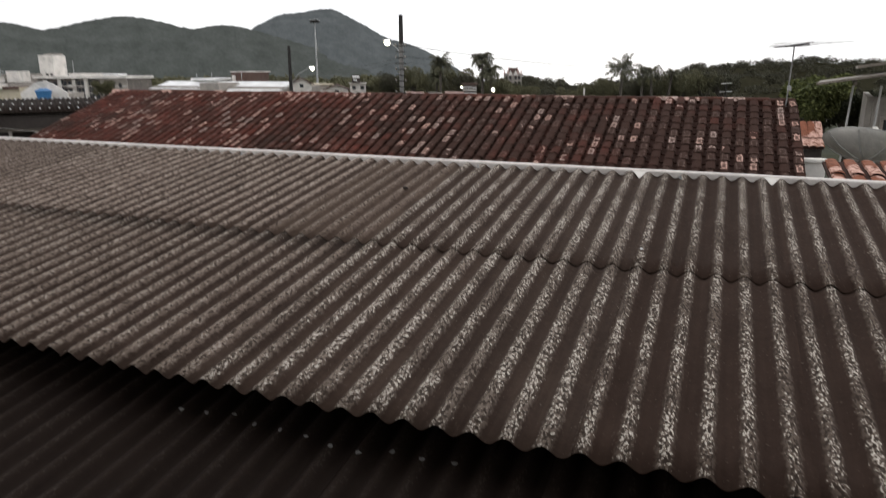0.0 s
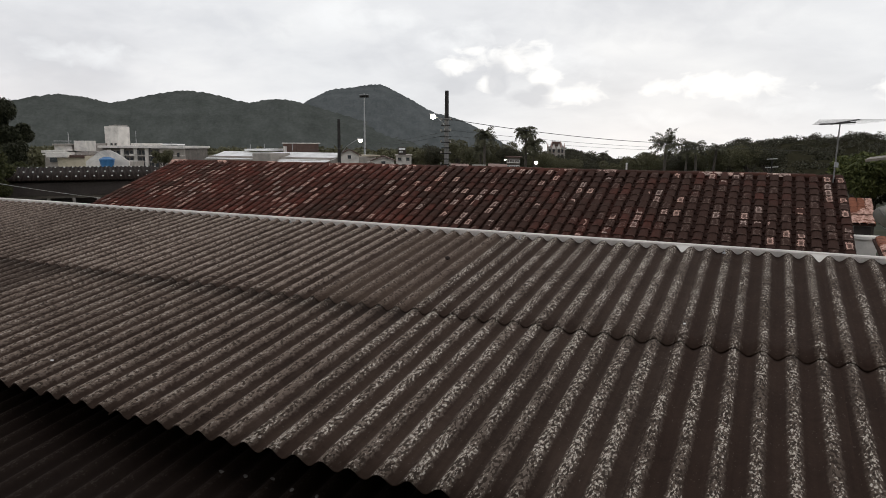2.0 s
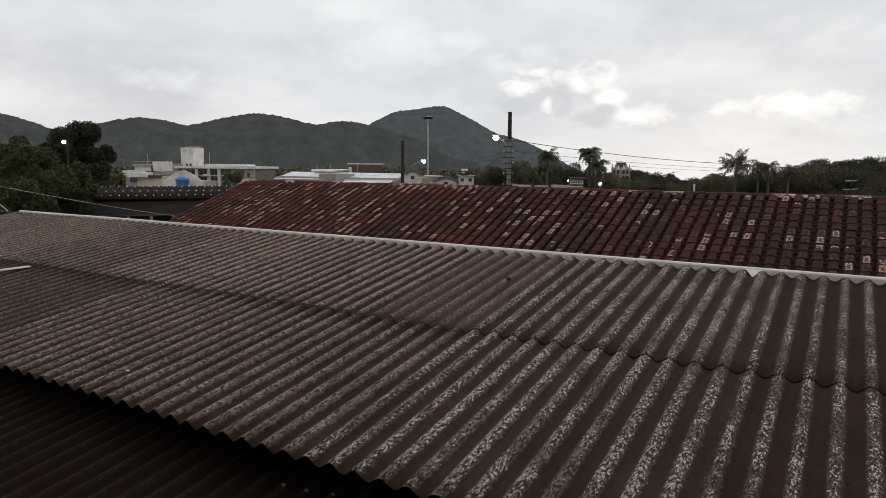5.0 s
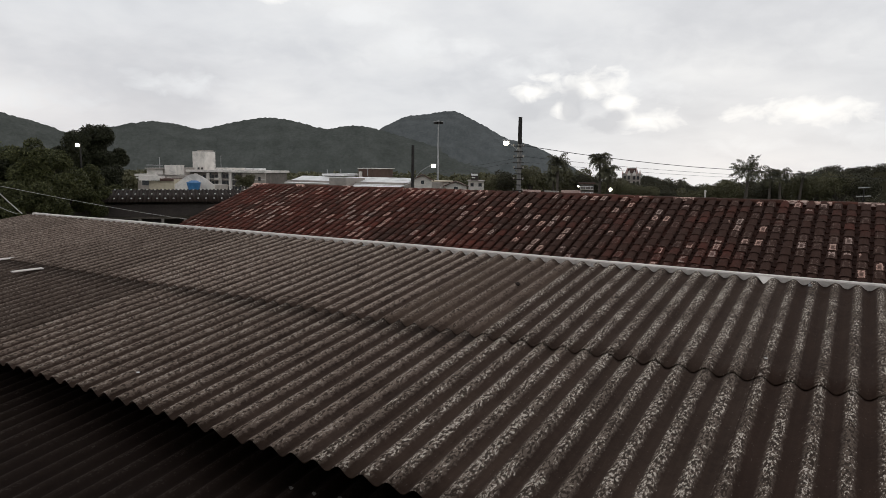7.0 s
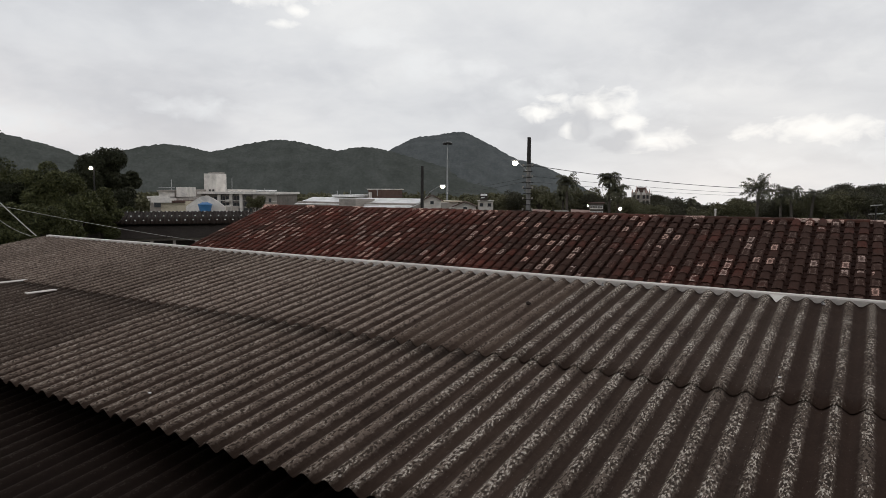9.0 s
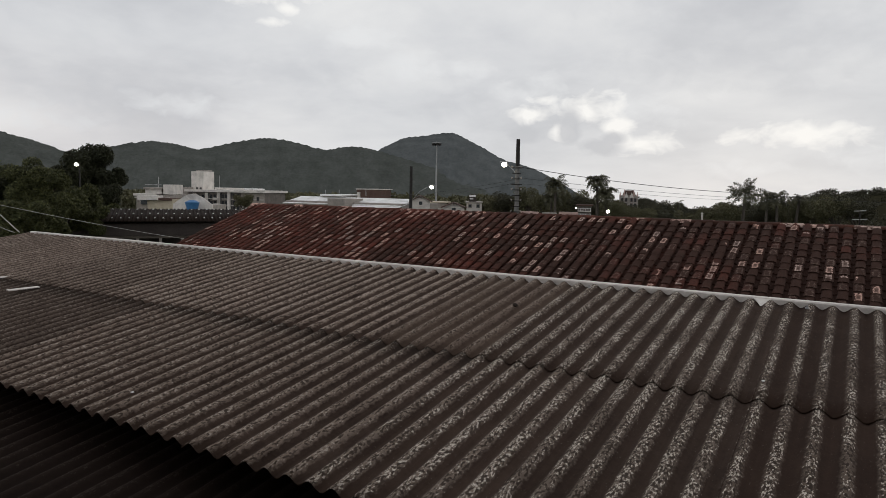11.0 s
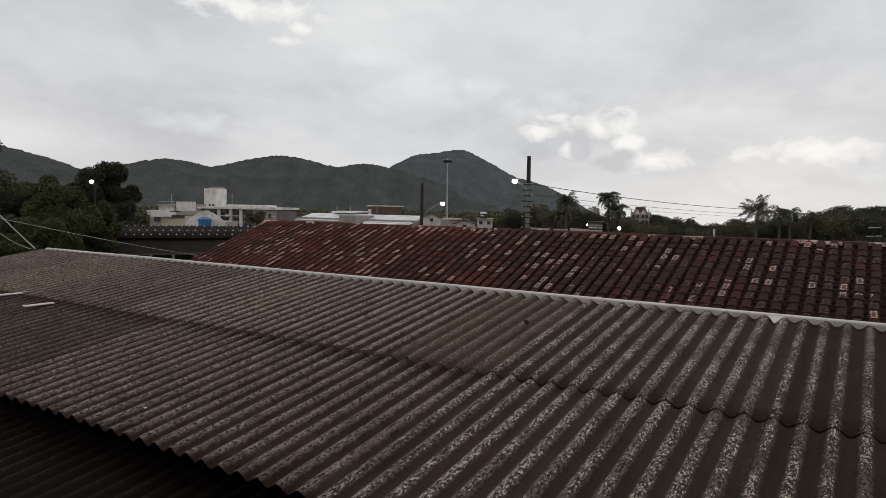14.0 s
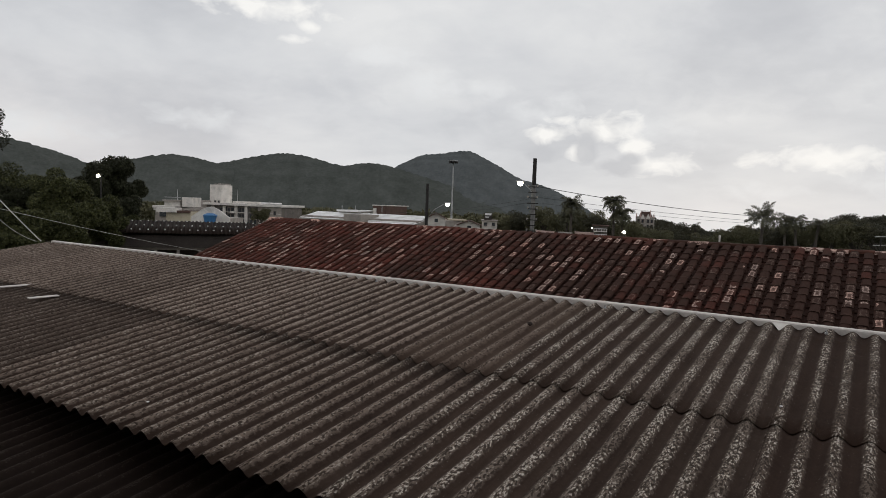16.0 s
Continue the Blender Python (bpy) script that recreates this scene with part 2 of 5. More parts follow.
def clay(name, island=False, dark=(0.046, 0.0240, 0.0180), red=(0.135, 0.036, 0.025), pale=(0.66, 0.40, 0.32), pale_share=0.10, shaped=True):
    """Old fired-clay tiles: most blackened by mould, some still red, a few pale where the skin has flaked off."""
    m = bpy.data.materials.new(name)
    m.use_nodes = True
    nt = m.node_tree
    n, link = tree_of(nt)
    M = lambda *a, **k: math_node(n, link, *a, **k)
    bsdf = nt.nodes["Principled BSDF"]
    geo = n("ShaderNodeNewGeometry")
    pos = geo.outputs["Position"]
    rnd = geo.outputs["Random Per Island"] if island else n("ShaderNodeObjectInfo").outputs["Random"]
    area = n("ShaderNodeTexNoise", Scale=0.5, Detail=4.0, Roughness=0.65)
    mid = n("ShaderNodeTexNoise", Scale=15.0, Detail=5.0, Roughness=0.7, Distortion=0.5)
    grain = n("ShaderNodeTexNoise", Scale=70.0, Detail=3.0, Roughness=0.7)
    for t in (area, mid, grain):
        link(pos, t.inputs["Vector"])
    patch = n("ShaderNodeTexNoise", Scale=0.7, Detail=3.0, Roughness=0.6)
    link(pos, patch.inputs["Vector"])
    sepx = n("ShaderNodeSeparateXYZ")
    link(pos, sepx.inputs[0])
    west = ramp(n, link, M("MULTIPLY", sepx.outputs[0], -1 / 14.0), [(0.15, 0.0), (0.75, 1.0)])
    redness = M("ADD", M("MULTIPLY", area.outputs["Fac"], 0.8), M("MULTIPLY", M("FRACT", M("MULTIPLY", rnd, 7.31)), 0.18))
    redness = M("ADD", redness, M("MULTIPLY_ADD", west, 0.17, -0.03))
    col = mix(n, link, ramp(n, link, redness, [(0.45, 0.0), (0.85, 1.0)]), dark, red)
    col = mix(n, link, ramp(n, link, mid.outputs["Fac"], [(0.42, 0.0), (0.70, 0.7)]), col, (0.033, 0.018, 0.014))
    pick = M("GREATER_THAN", M("ADD", M("ADD", rnd, M("MULTIPLY", west, 0.15)), M("MULTIPLY", M("SUBTRACT", patch.outputs["Fac"], 0.5), 1.5)), 1.0 - pale_share)
    flake = ramp(n, link, mid.outputs["Fac"], [(0.46, 1.0), (0.57, 0.1)])
    palec = mix(n, link, M("FRACT", M("MULTIPLY", rnd, 53.7)), pale, (0.42, 0.325, 0.285))
    if shaped:
        # flaking starts at the lower, free end of a tile
        spot = n("ShaderNodeAttribute")
        spot.attribute_name = "spot"
        sp = n("ShaderNodeSeparateXYZ")
        link(spot.outputs["Vector"], sp.inputs[0])
        chip = n("ShaderNodeTexNoise", Scale=30.0, Detail=4.0, Roughness=0.7)
        link(pos, chip.inputs["Vector"])
        along = M("ABSOLUTE", M("DIVIDE", M("SUBTRACT", sp.outputs[0], 0.27), 0.34))
        across = M("ABSOLUTE", M("DIVIDE", sp.outputs[1], 0.58))
        edge = M("ADD", M("MAXIMUM", along, across), M("MULTIPLY_ADD", chip.outputs["Fac"], 2.2, -1.1))
        ring = ramp(n, link, edge, [(0.20, 0.15), (0.50, 0.35), (0.64, 1.0), (0.86, 1.0), (0.95, 0.0)])
        flake = M("MULTIPLY", ring, ramp(n, link, chip.outputs["Fac"], [(0.47, 1.0), (0.60, 0.12)]))
        # many more tiles carry a thin grey rim of the same kind
        rim = M("MULTIPLY", ramp(n, link, edge, [(0.55, 0.05), (0.74, 1.0), (0.92, 1.0), (1.04, 0.0)]), M("GREATER_THAN", M("FRACT", M("MULTIPLY", rnd, 29.7)), 0.62))
        col = mix(n, link, M("MULTIPLY", rim, ramp(n, link, mid.outputs["Fac"], [(0.44, 0.55), (0.56, 0.0)])), col, (0.21, 0.155, 0.13))
        lip = M("MULTIPLY", ramp(n, link, sp.outputs[0], [(0.02, 1.0), (0.12, 0.0)]), M("GREATER_THAN", M("FRACT", M("MULTIPLY", rnd, 17.3)), 0.55))
        col = mix(n, link, M("MULTIPLY", lip, ramp(n, link, mid.outputs["Fac"], [(0.4, 0.4), (0.56, 0.0)])), col, (0.15, 0.10, 0.08))
    col = mix(n, link, M("MULTIPLY", pick, flake), col, palec)
    link(col, bsdf.inputs["Base Color"])
    link(M("MULTIPLY_ADD", grain.outputs["Fac"], 0.15, 0.8), bsdf.inputs["Roughness"])
    bsdf.inputs["Specular IOR Level"].default_value = 0.08
    bp = n("ShaderNodeBump", Strength=0.4, Distance=0.006)
    link(M("ADD", grain.outputs["Fac"], mid.outputs["Fac"]), bp.inputs["Height"])
    link(bp.outputs[0], bsdf.inputs["Normal"])
    return m


def foliage(name, dark, light, island=True):
    m = bpy.data.materials.new(name)
    m.use_nodes = True
    nt = m.node_tree
    n, link = tree_of(nt)
    bsdf = nt.nodes["Principled BSDF"]
    geo = n("ShaderNodeNewGeometry")
    t = n("ShaderNodeTexNoise", Scale=0.7, Detail=3.0)
    link(geo.outputs["Position"], t.inputs["Vector"])
    f = math_node(n, link, "ADD", math_node(n, link, "MULTIPLY", geo.outputs["Random Per Island"], 0.55), math_node(n, link, "MULTIPLY", t.outputs["Fac"], 0.5))
    link(mix(n, link, ramp(n, link, f, [(0.25, 0.0), (0.85, 1.0)]), dark, light), bsdf.inputs["Base Color"])
    bsdf.inputs["Roughness"].default_value = 0.6
    bsdf.inputs["Specular IOR Level"].default_value = 0.2
    return m


def lamp_glow(name, colour, strength):
    m = bpy.data.materials.new(name)
    m.use_nodes = True
    b = m.node_tree.nodes["Principled BSDF"]
    b.inputs["Base Color"].default_value = (*colour, 1)
    b.inputs["Emission Color"].default_value = (*colour, 1)
    b.inputs["Emission Strength"].default_value = strength
    return m


MAT = {
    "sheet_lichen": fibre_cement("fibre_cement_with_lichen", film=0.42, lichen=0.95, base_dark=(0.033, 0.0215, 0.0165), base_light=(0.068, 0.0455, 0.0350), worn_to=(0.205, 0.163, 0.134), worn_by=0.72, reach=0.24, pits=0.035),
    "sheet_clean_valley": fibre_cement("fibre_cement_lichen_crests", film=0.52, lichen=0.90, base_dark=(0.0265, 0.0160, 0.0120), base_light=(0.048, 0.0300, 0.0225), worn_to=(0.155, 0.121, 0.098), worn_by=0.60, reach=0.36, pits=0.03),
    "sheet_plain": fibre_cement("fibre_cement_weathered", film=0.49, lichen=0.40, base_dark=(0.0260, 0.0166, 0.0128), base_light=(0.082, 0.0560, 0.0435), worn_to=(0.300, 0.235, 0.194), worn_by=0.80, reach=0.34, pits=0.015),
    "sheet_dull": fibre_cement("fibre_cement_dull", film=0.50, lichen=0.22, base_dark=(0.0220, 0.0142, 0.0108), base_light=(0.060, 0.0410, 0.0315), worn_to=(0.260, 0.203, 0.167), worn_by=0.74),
    # these two carry the dirt and painted shade under the lap
    "sheet_plain_damp": fibre_cement("fibre_cement_weathered_lap_dirt_shade", film=0.44, lichen=0.40, base_dark=(0.0240, 0.0153, 0.0118), base_light=(0.072, 0.0490, 0.0380), worn_to=(0.225, 0.175, 0.143), worn_by=0.72, reach=0.34, pits=0.015, lap_dirt_shade=0.7),
    "sheet_dull_damp": fibre_cement("fibre_cement_dull_lap_dirt_shade", film=0.42, lichen=0.20, base_dark=(0.0200, 0.0129, 0.0099), base_light=(0.047, 0.0320, 0.0246), worn_to=(0.140, 0.108, 0.088), worn_by=0.55, lap_dirt_shade=0.6),
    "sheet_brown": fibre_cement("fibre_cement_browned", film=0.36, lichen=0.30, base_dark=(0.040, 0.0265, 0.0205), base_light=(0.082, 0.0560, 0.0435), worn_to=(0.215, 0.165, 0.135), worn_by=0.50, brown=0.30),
    # near-black all over, with hardly any lichen
    "sheet_black": fibre_cement("fibre_cement_black", 0.03, (0.0135, 0.0090, 0.0073), (0.021, 0.0145, 0.0116), worn_to=(0.024, 0.0165, 0.0132), worn_by=0.25),
    "flashing": surface("white_painted_flashing", (0.52, 0.475, 0.44), (0.70, 0.648, 0.605), 1.5, 30, 0.6, 0.1, stain=(0.36, 0.33, 0.31), stain_amount=0.5, stain_scale=2.5),
    "clay": clay("clay_tile_weathered"),
    "clay_joined": clay("clay_tile_weathered_joined", island=True),
    "clay_pan": clay("clay_channel_tile", island=True, dark=(0.042, 0.021, 0.016), red=(0.105, 0.033, 0.023), pale_share=-0.5, shaped=False),
    "ridge": clay("clay_ridge_tile", dark=(0.05, 0.024, 0.018), red=(0.17, 0.065, 0.045), pale_share=0.25, shaped=False),
    "clay_new": clay("clay_tile_orange", island=True, dark=(0.26, 0.10, 0.06), red=(0.42, 0.18, 0.11), pale_share=0.3, shaped=False),
    "plaster_white": surface("white_plaster", (0.58, 0.54, 0.495), (0.78, 0.735, 0.685), 0.6, 12, 0.85, 0.1, stain=(0.35, 0.34, 0.32), stain_amount=0.6, stain_scale=0.5),
    "plaster_grey": surface("grey_plaster", (0.26, 0.232, 0.205), (0.41, 0.37, 0.33), 0.6, 12, 0.85, 0.15, stain=(0.16, 0.155, 0.15), stain_amount=0.6, stain_scale=0.6),
    # brown-grey plaster with the shade of recessed walls put into its colour
    "plaster_shade": surface("brown_grey_plaster_shaded", (0.12, 0.104, 0.092), (0.20, 0.176, 0.156), 0.6, 12, 0.85, 0.15, stain=(0.08, 0.07, 0.065), stain_amount=0.5, stain_scale=0.6),
    "plaster_cream": surface("cream_plaster", (0.46, 0.40, 0.30), (0.62, 0.55, 0.42), 0.6, 12, 0.85, 0.1, stain=(0.30, 0.26, 0.20), stain_scale=0.7),
    "brown_wall": surface("brown_painted_wall", (0.075, 0.045, 0.038), (0.12, 0.075, 0.06), 1, 14, 0.85, 0.1),
    "pink_wall": surface("faded_pink_plaster", (0.40, 0.27, 0.24), (0.55, 0.40, 0.36), 1, 14, 0.85, 0.1),
    # plain very dark brown
    "dark_wall": surface("dark_brown_wall", (0.036, 0.029, 0.026), (0.07, 0.058, 0.052), 1, 14, 0.85, 0.2),
    "window_dark": surface("dark_window_glass", (0.03, 0.035, 0.04), (0.05, 0.055, 0.06), 1, 5, 0.25, 0.0, spec=0.5),
    "metal_roof": surface("pale_metal_roofing", (0.74, 0.73, 0.72), (0.88, 0.87, 0.86), 0.5, 8, 0.55, 0.05, stain=(0.38, 0.37, 0.36), stain_scale=0.4),
    "tank_blue": surface("blue_plastic", (0.03, 0.13, 0.30), (0.05, 0.18, 0.38), 1, 10, 0.5, 0.0, spec=0.5),
    "concrete": surface("pole_concrete", (0.13, 0.125, 0.12), (0.24, 0.23, 0.22), 2, 30, 0.85, 0.2),
    "pole_dark": surface("tarred_pole", (0.018, 0.016, 0.015), (0.04, 0.036, 0.033), 2, 20, 0.8, 0.2),
    "cable": surface("black_cable", (0.03, 0.03, 0.03), (0.05, 0.05, 0.05), 2, 20, 0.6, 0.0),
    "cable_pale": surface("pale_cable", (0.30, 0.29, 0.27), (0.44, 0.43, 0.41), 2, 20, 0.5, 0.0),
    "galvanised": surface("dull_galvanised_steel", (0.28, 0.28, 0.28), (0.42, 0.42, 0.42), 4, 40, 0.55, 0.0, metal=0.6, spec=0.5),
    "dish": surface("grey_mesh_dish", (0.38, 0.365, 0.335), (0.55, 0.53, 0.485), 3, 60, 0.6, 0.2, stain=(0.24, 0.22, 0.19), stain_scale=2),
    "wood": surface("weathered_wood", (0.10, 0.085, 0.07), (0.22, 0.19, 0.16), 3, 30, 0.8, 0.2),
    "trunk": surface("bark", (0.045, 0.038, 0.032), (0.10, 0.087, 0.072), 4, 25, 0.9, 0.5, depth=0.03),
    "leaf_dark": foliage("dark_leaves", (0.022, 0.023, 0.012), (0.047, 0.050, 0.026)),
    "leaf_wood": foliage("woodland_leaves", (0.034, 0.032, 0.019), (0.068, 0.064, 0.038)),
    # lighter than the near leaves: distance haze is mixed into this green
    "leaf_far_hazed": foliage("hazed_green_leaves", (0.074, 0.069, 0.036), (0.130, 0.124, 0.066)),
    "leaf": foliage("green_leaves", (0.028, 0.031, 0.013), (0.112, 0.116, 0.044)),
    "leaf_light": foliage("yellow_green_leaves", (0.045, 0.055, 0.016), (0.15, 0.16, 0.055)),
    # fronds also lightened in colour for the haze
    "palm": foliage("palm_fronds", (0.060, 0.058, 0.034), (0.105, 0.102, 0.062)),
    # greens greyed and paled to carry distance haze, most on the peak
    "forest_hazed": surface("forested_hillside_hazed", (0.058, 0.063, 0.057), (0.098, 0.104, 0.096), 0.02, 0.12, 0.95, 0.0, spec=0.0, space="UV", stain=(0.050, 0.056, 0.048), stain_amount=0.45, stain_scale=0.006),
    "forest_far_hazed": surface("forested_peak_hazed", (0.076, 0.083, 0.084), (0.118, 0.126, 0.126), 0.02, 0.12, 0.95, 0.0, spec=0.0, space="UV", stain=(0.066, 0.073, 0.070), stain_amount=0.4, stain_scale=0.005),
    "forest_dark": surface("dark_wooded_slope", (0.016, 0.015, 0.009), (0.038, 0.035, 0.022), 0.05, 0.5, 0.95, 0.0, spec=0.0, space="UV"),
    "ground": surface("town_ground", (0.030, 0.036, 0.022), (0.075, 0.072, 0.052), 0.05, 0.8, 0.95, 0.1, spec=0.0, stain=(0.10, 0.10, 0.10), stain_scale=0.03),
    "white_screw": surface("white_washer", (0.68, 0.67, 0.65), (0.8, 0.8, 0.78), 5, 50, 0.5, 0.0),
    "lamp_glow": lamp_glow("lamp_glow", (1.0, 0.93, 0.72), 9.0),
}


# ---- mesh helpers ----
def mesh_of(name, verts, faces, material, smooth=False):
    me = bpy.data.meshes.new(name)
    me.from_pydata([tuple(v) for v in verts], [], [tuple(f) for f in faces])
    me.materials.append(material)
    if smooth:
        me.shade_smooth()
    me.update()
    return me


def part_mesh(name, me, parent=None, m=None, label=""):
    ob = new(name, me)
    if parent:
        ob.parent = parent
    if m is not None:
        ob.matrix_basis = m
    return tagged(ob, label)


def part(name, bm, material, parent, label="", m=None, smooth=False):
    me = bpy.data.meshes.new(name)
    bm.normal_update()
    bm.to_mesh(me)
    bm.free()
    me.materials.append(material)
    if smooth:
        me.shade_smooth()
    return part_mesh(name, me, parent, m, label)


def thing(name, at, label, category, group="", kind="", turn=0):
    ob = new(name)
    ob.empty_display_size = 0.2
    ob.matrix_basis = pose(*at, 0, 0, turn)
    return tagged(ob, label, category, group, kind)


def add_box(bm, size, at, bevel=0.0, m=None):
    got = bmesh.ops.create_cube(bm, size=1.0, matrix=(m or Matrix()) @ Matrix.Translation(at) @ Matrix.Diagonal((*size, 1)))
    if bevel:
        edges = list({e for v in got["verts"] for e in v.link_edges})
        bmesh.ops.bevel(bm, geom=edges, offset=bevel, segments=2, affect="EDGES", profile=0.6)


def box(size, at, bevel=0.0, m=None):
    bm = bmesh.new()
    add_box(bm, size, at, bevel, m)
    return bm


def add_tube(bm, a, b, r0, r1, seg=10):
    a, b = Vector(a), Vector(b)
    d = b - a
    m = Matrix.Translation((a + b) / 2) @ d.to_track_quat("Z", "Y").to_matrix().to_4x4()
    bmesh.ops.create_cone(bm, cap_ends=True, segments=seg, radius1=r0, radius2=r1, depth=d.length, matrix=m)


def tube(a, b, r0, r1=None, seg=10):
    bm = bmesh.new()
    add_tube(bm, a, b, r0, r0 if r1 is None else r1, seg)
    return bm


def prism(outline, depth, axis="y"):
    """A solid from an outline in x and z, pushed along y."""
    bm = bmesh.new()
    front = [bm.verts.new((x, -depth / 2, z)) for x, z in outline]
    back = [bm.verts.new((x, depth / 2, z)) for x, z in outline]
    bm.faces.new(front)
    bm.faces.new(back[::-1])
    for i in range(len(outline)):
        j = (i + 1) % len(outline)
        bm.faces.new((front[j], front[i], back[i], back[j]))
    bmesh.ops.recalc_face_normals(bm, faces=bm.faces)
    return bm


def wire_thing(name, points, radius, material, label, category="cable", sag=0.0):
    cu = bpy.data.curves.new(name, "CURVE")
    cu.dimensions, cu.bevel_depth, cu.bevel_resolution = "3D", radius, 1
    a, b = Vector(points[0]), Vector(points[-1])
    sp = cu.splines.new("POLY")
    k = 14
    sp.points.add(k)
    for i in range(k + 1):
        f = i / k
        p = a.lerp(b, f) - Vector((0, 0, sag * 4 * f * (1 - f)))
        sp.points[i].co = (*p, 1)
    cu.materials.append(material)
    return tagged(new(name, cu), label, category)


# ---- ground and far hills ----
def ground_z(d):
    """The town stands on a slope that falls away gently from the house."""
    return -7.0 - 0.021 * max(0.0, d - 150.0)


def build_ground():
    rings = [0, 12, 30, 60, 150, 250, 500, 1000, 2000, 4200]
    seg = 48
    verts, faces = [(0, 0, -7.0)], []
    for r in rings[1:]:
        for i in range(seg):
            a = 2 * math.pi * i / seg
            verts.append((r * math.cos(a), r * math.sin(a), ground_z(r)))
    for i in range(seg):
        faces.append((0, 1 + i, 1 + (i + 1) % seg))
    for k in range(len(rings) - 2):
        b0, b1 = 1 + k * seg, 1 + (k + 1) * seg
        for i in range(seg):
            j = (i + 1) % seg
            faces.append((b0 + i, b1 + i, b1 + j, b0 + j))
    tagged(new("ground", mesh_of("ground", verts, faces, MAT["ground"])), "mixed earth and grass ground under the town", "ground", kind="structure")


build_ground()


def crest_line(az, peaks):
    """Elevation in degrees of a skyline made of rounded peaks (bearing, height, fall to either side, roundness)."""
    return np.max([e - np.where(az < c, sl, sr) * (np.sqrt((az - c) ** 2 + r * r) - r) for c, e, sl, sr, r in peaks], 0)


def hills(name, az, crest, near, top, far_side, crowns, label, material, base):
    """A wooded range rising from the plain to its crest line, roughened by tree crowns."""
    rows = 46
    verts, faces = [], []
    for k in range(rows):
        f = k / (rows - 1)
        d = near + (far_side - near) * f
        rise = min(1.0, (d - near) / (top - near))
        rise = rise ** 0.9 if d <= top else 1 - 0.6 * (d - top) / (far_side - top)
        for i, a in enumerate(az):
            ang = radians(a)
            x, y = d * math.sin(ang), d * math.cos(ang)
            v = noise.fractal(Vector((x, y, 0)) * 0.004, 1.0, 2.0, 4)
            size = crowns[1]
            b = noise.noise(Vector((x, y, 3)) / size) + 0.7 * noise.noise(Vector((x, y, 9)) / (size * 0.42)) + 0.5 * max(0.0, noise.noise(Vector((x, y, 5)) / (size * 0.8))) ** 0.5
            body = (crest[i] - base) * rise * (1 + 0.22 * v * (1 - rise))
            verts.append((x, y, base + body + crowns[0] * b * min(1, rise * 4)))
    n = len(az)
    for k in range(rows - 1):
        for i in range(n - 1):
            o = k * n + i
            faces.append((o, o + 1, o + n + 1, o + n))
    me = mesh_of(name, verts, faces, material, smooth=False)
    # metres along the bearing and upwards, so that tree crowns look as tall as wide
    v = np.array(verts)
    uv = np.stack([np.arctan2(v[:, 0], v[:, 1]) * top, v[:, 2] * 1.2 + 0.12 * np.hypot(v[:, 0], v[:, 1])], 1)
    idx = np.empty(len(me.loops), dtype=np.int32)
    me.loops.foreach_get("vertex_index", idx)
    me.uv_layers.new(name="crowns").data.foreach_set("uv", uv[idx].astype(np.float32).ravel())
    return tagged(new(name, me), label, "hill", kind="structure")


def mountain(name, peaks, az0, az1, near, top, label, material, flank=(0.0, 90.0, 0.0)):
    """flank: bearing, height and slope of a steeper side that cuts the peaks."""
    az = np.arange(az0, az1, 0.075)
    line = np.minimum(crest_line(az, peaks), flank[1] + flank[2] * (az - flank[0]))
    crest = top * np.tan(np.radians(line))
    hills(name, az, np.maximum(crest, -60.0), near, top, top + 400, (3.2, 17.0), label, material, -60.0)


mountain("backdrop_mountain_1", [(-66.76, 3.73, 0.14, 0.43, 3.91), (-80, 4.6, 0.2, 0.3, 4.0)], -92, -53.5, 1200, 2000, "forested mountain flank sloping down behind the near trees", MAT["forest_hazed"])
mountain("backdrop_mountain_2", [(-54.21, 3.20, 0.37, 0.43, 2.74)], -66, -43, 1250, 2050, "low rounded forested hill with single trees on its crest", MAT["forest_hazed"])
mountain("backdrop_mountain_3", [(-45.66, 3.79, 0.25, 0.25, 1.34)], -60, -28, 1350, 2250, "rounded forested hill behind the apartment building", MAT["forest_hazed"])
mountain("backdrop_mountain_4", [(-38.76, 3.37, 0.27, 0.31, 1.41)], -52, -25, 1250, 1950, "small forested hill in front of the highest peak", MAT["forest_hazed"])
mountain("backdrop_mountain_5", [(-30.85, 4.70, 0.15, 0.54, 0.45), (-26.37, 2.35, 0.14, 0.70, 3.41)], -45, -17.5, 1500, 2700, "highest forested peak of the range, distance haze put into its colour", MAT["forest_far_hazed"], (-36.97, 3.09, 0.50))


# ---- the long shed with the corrugated fibre-cement roof ----
PITCH, WAVE = 0.177, 0.051
SLOPE = radians(8.483)
TOP_Y, TOP_Z, CREST_X = 7.3555, -1.038, 0.0101


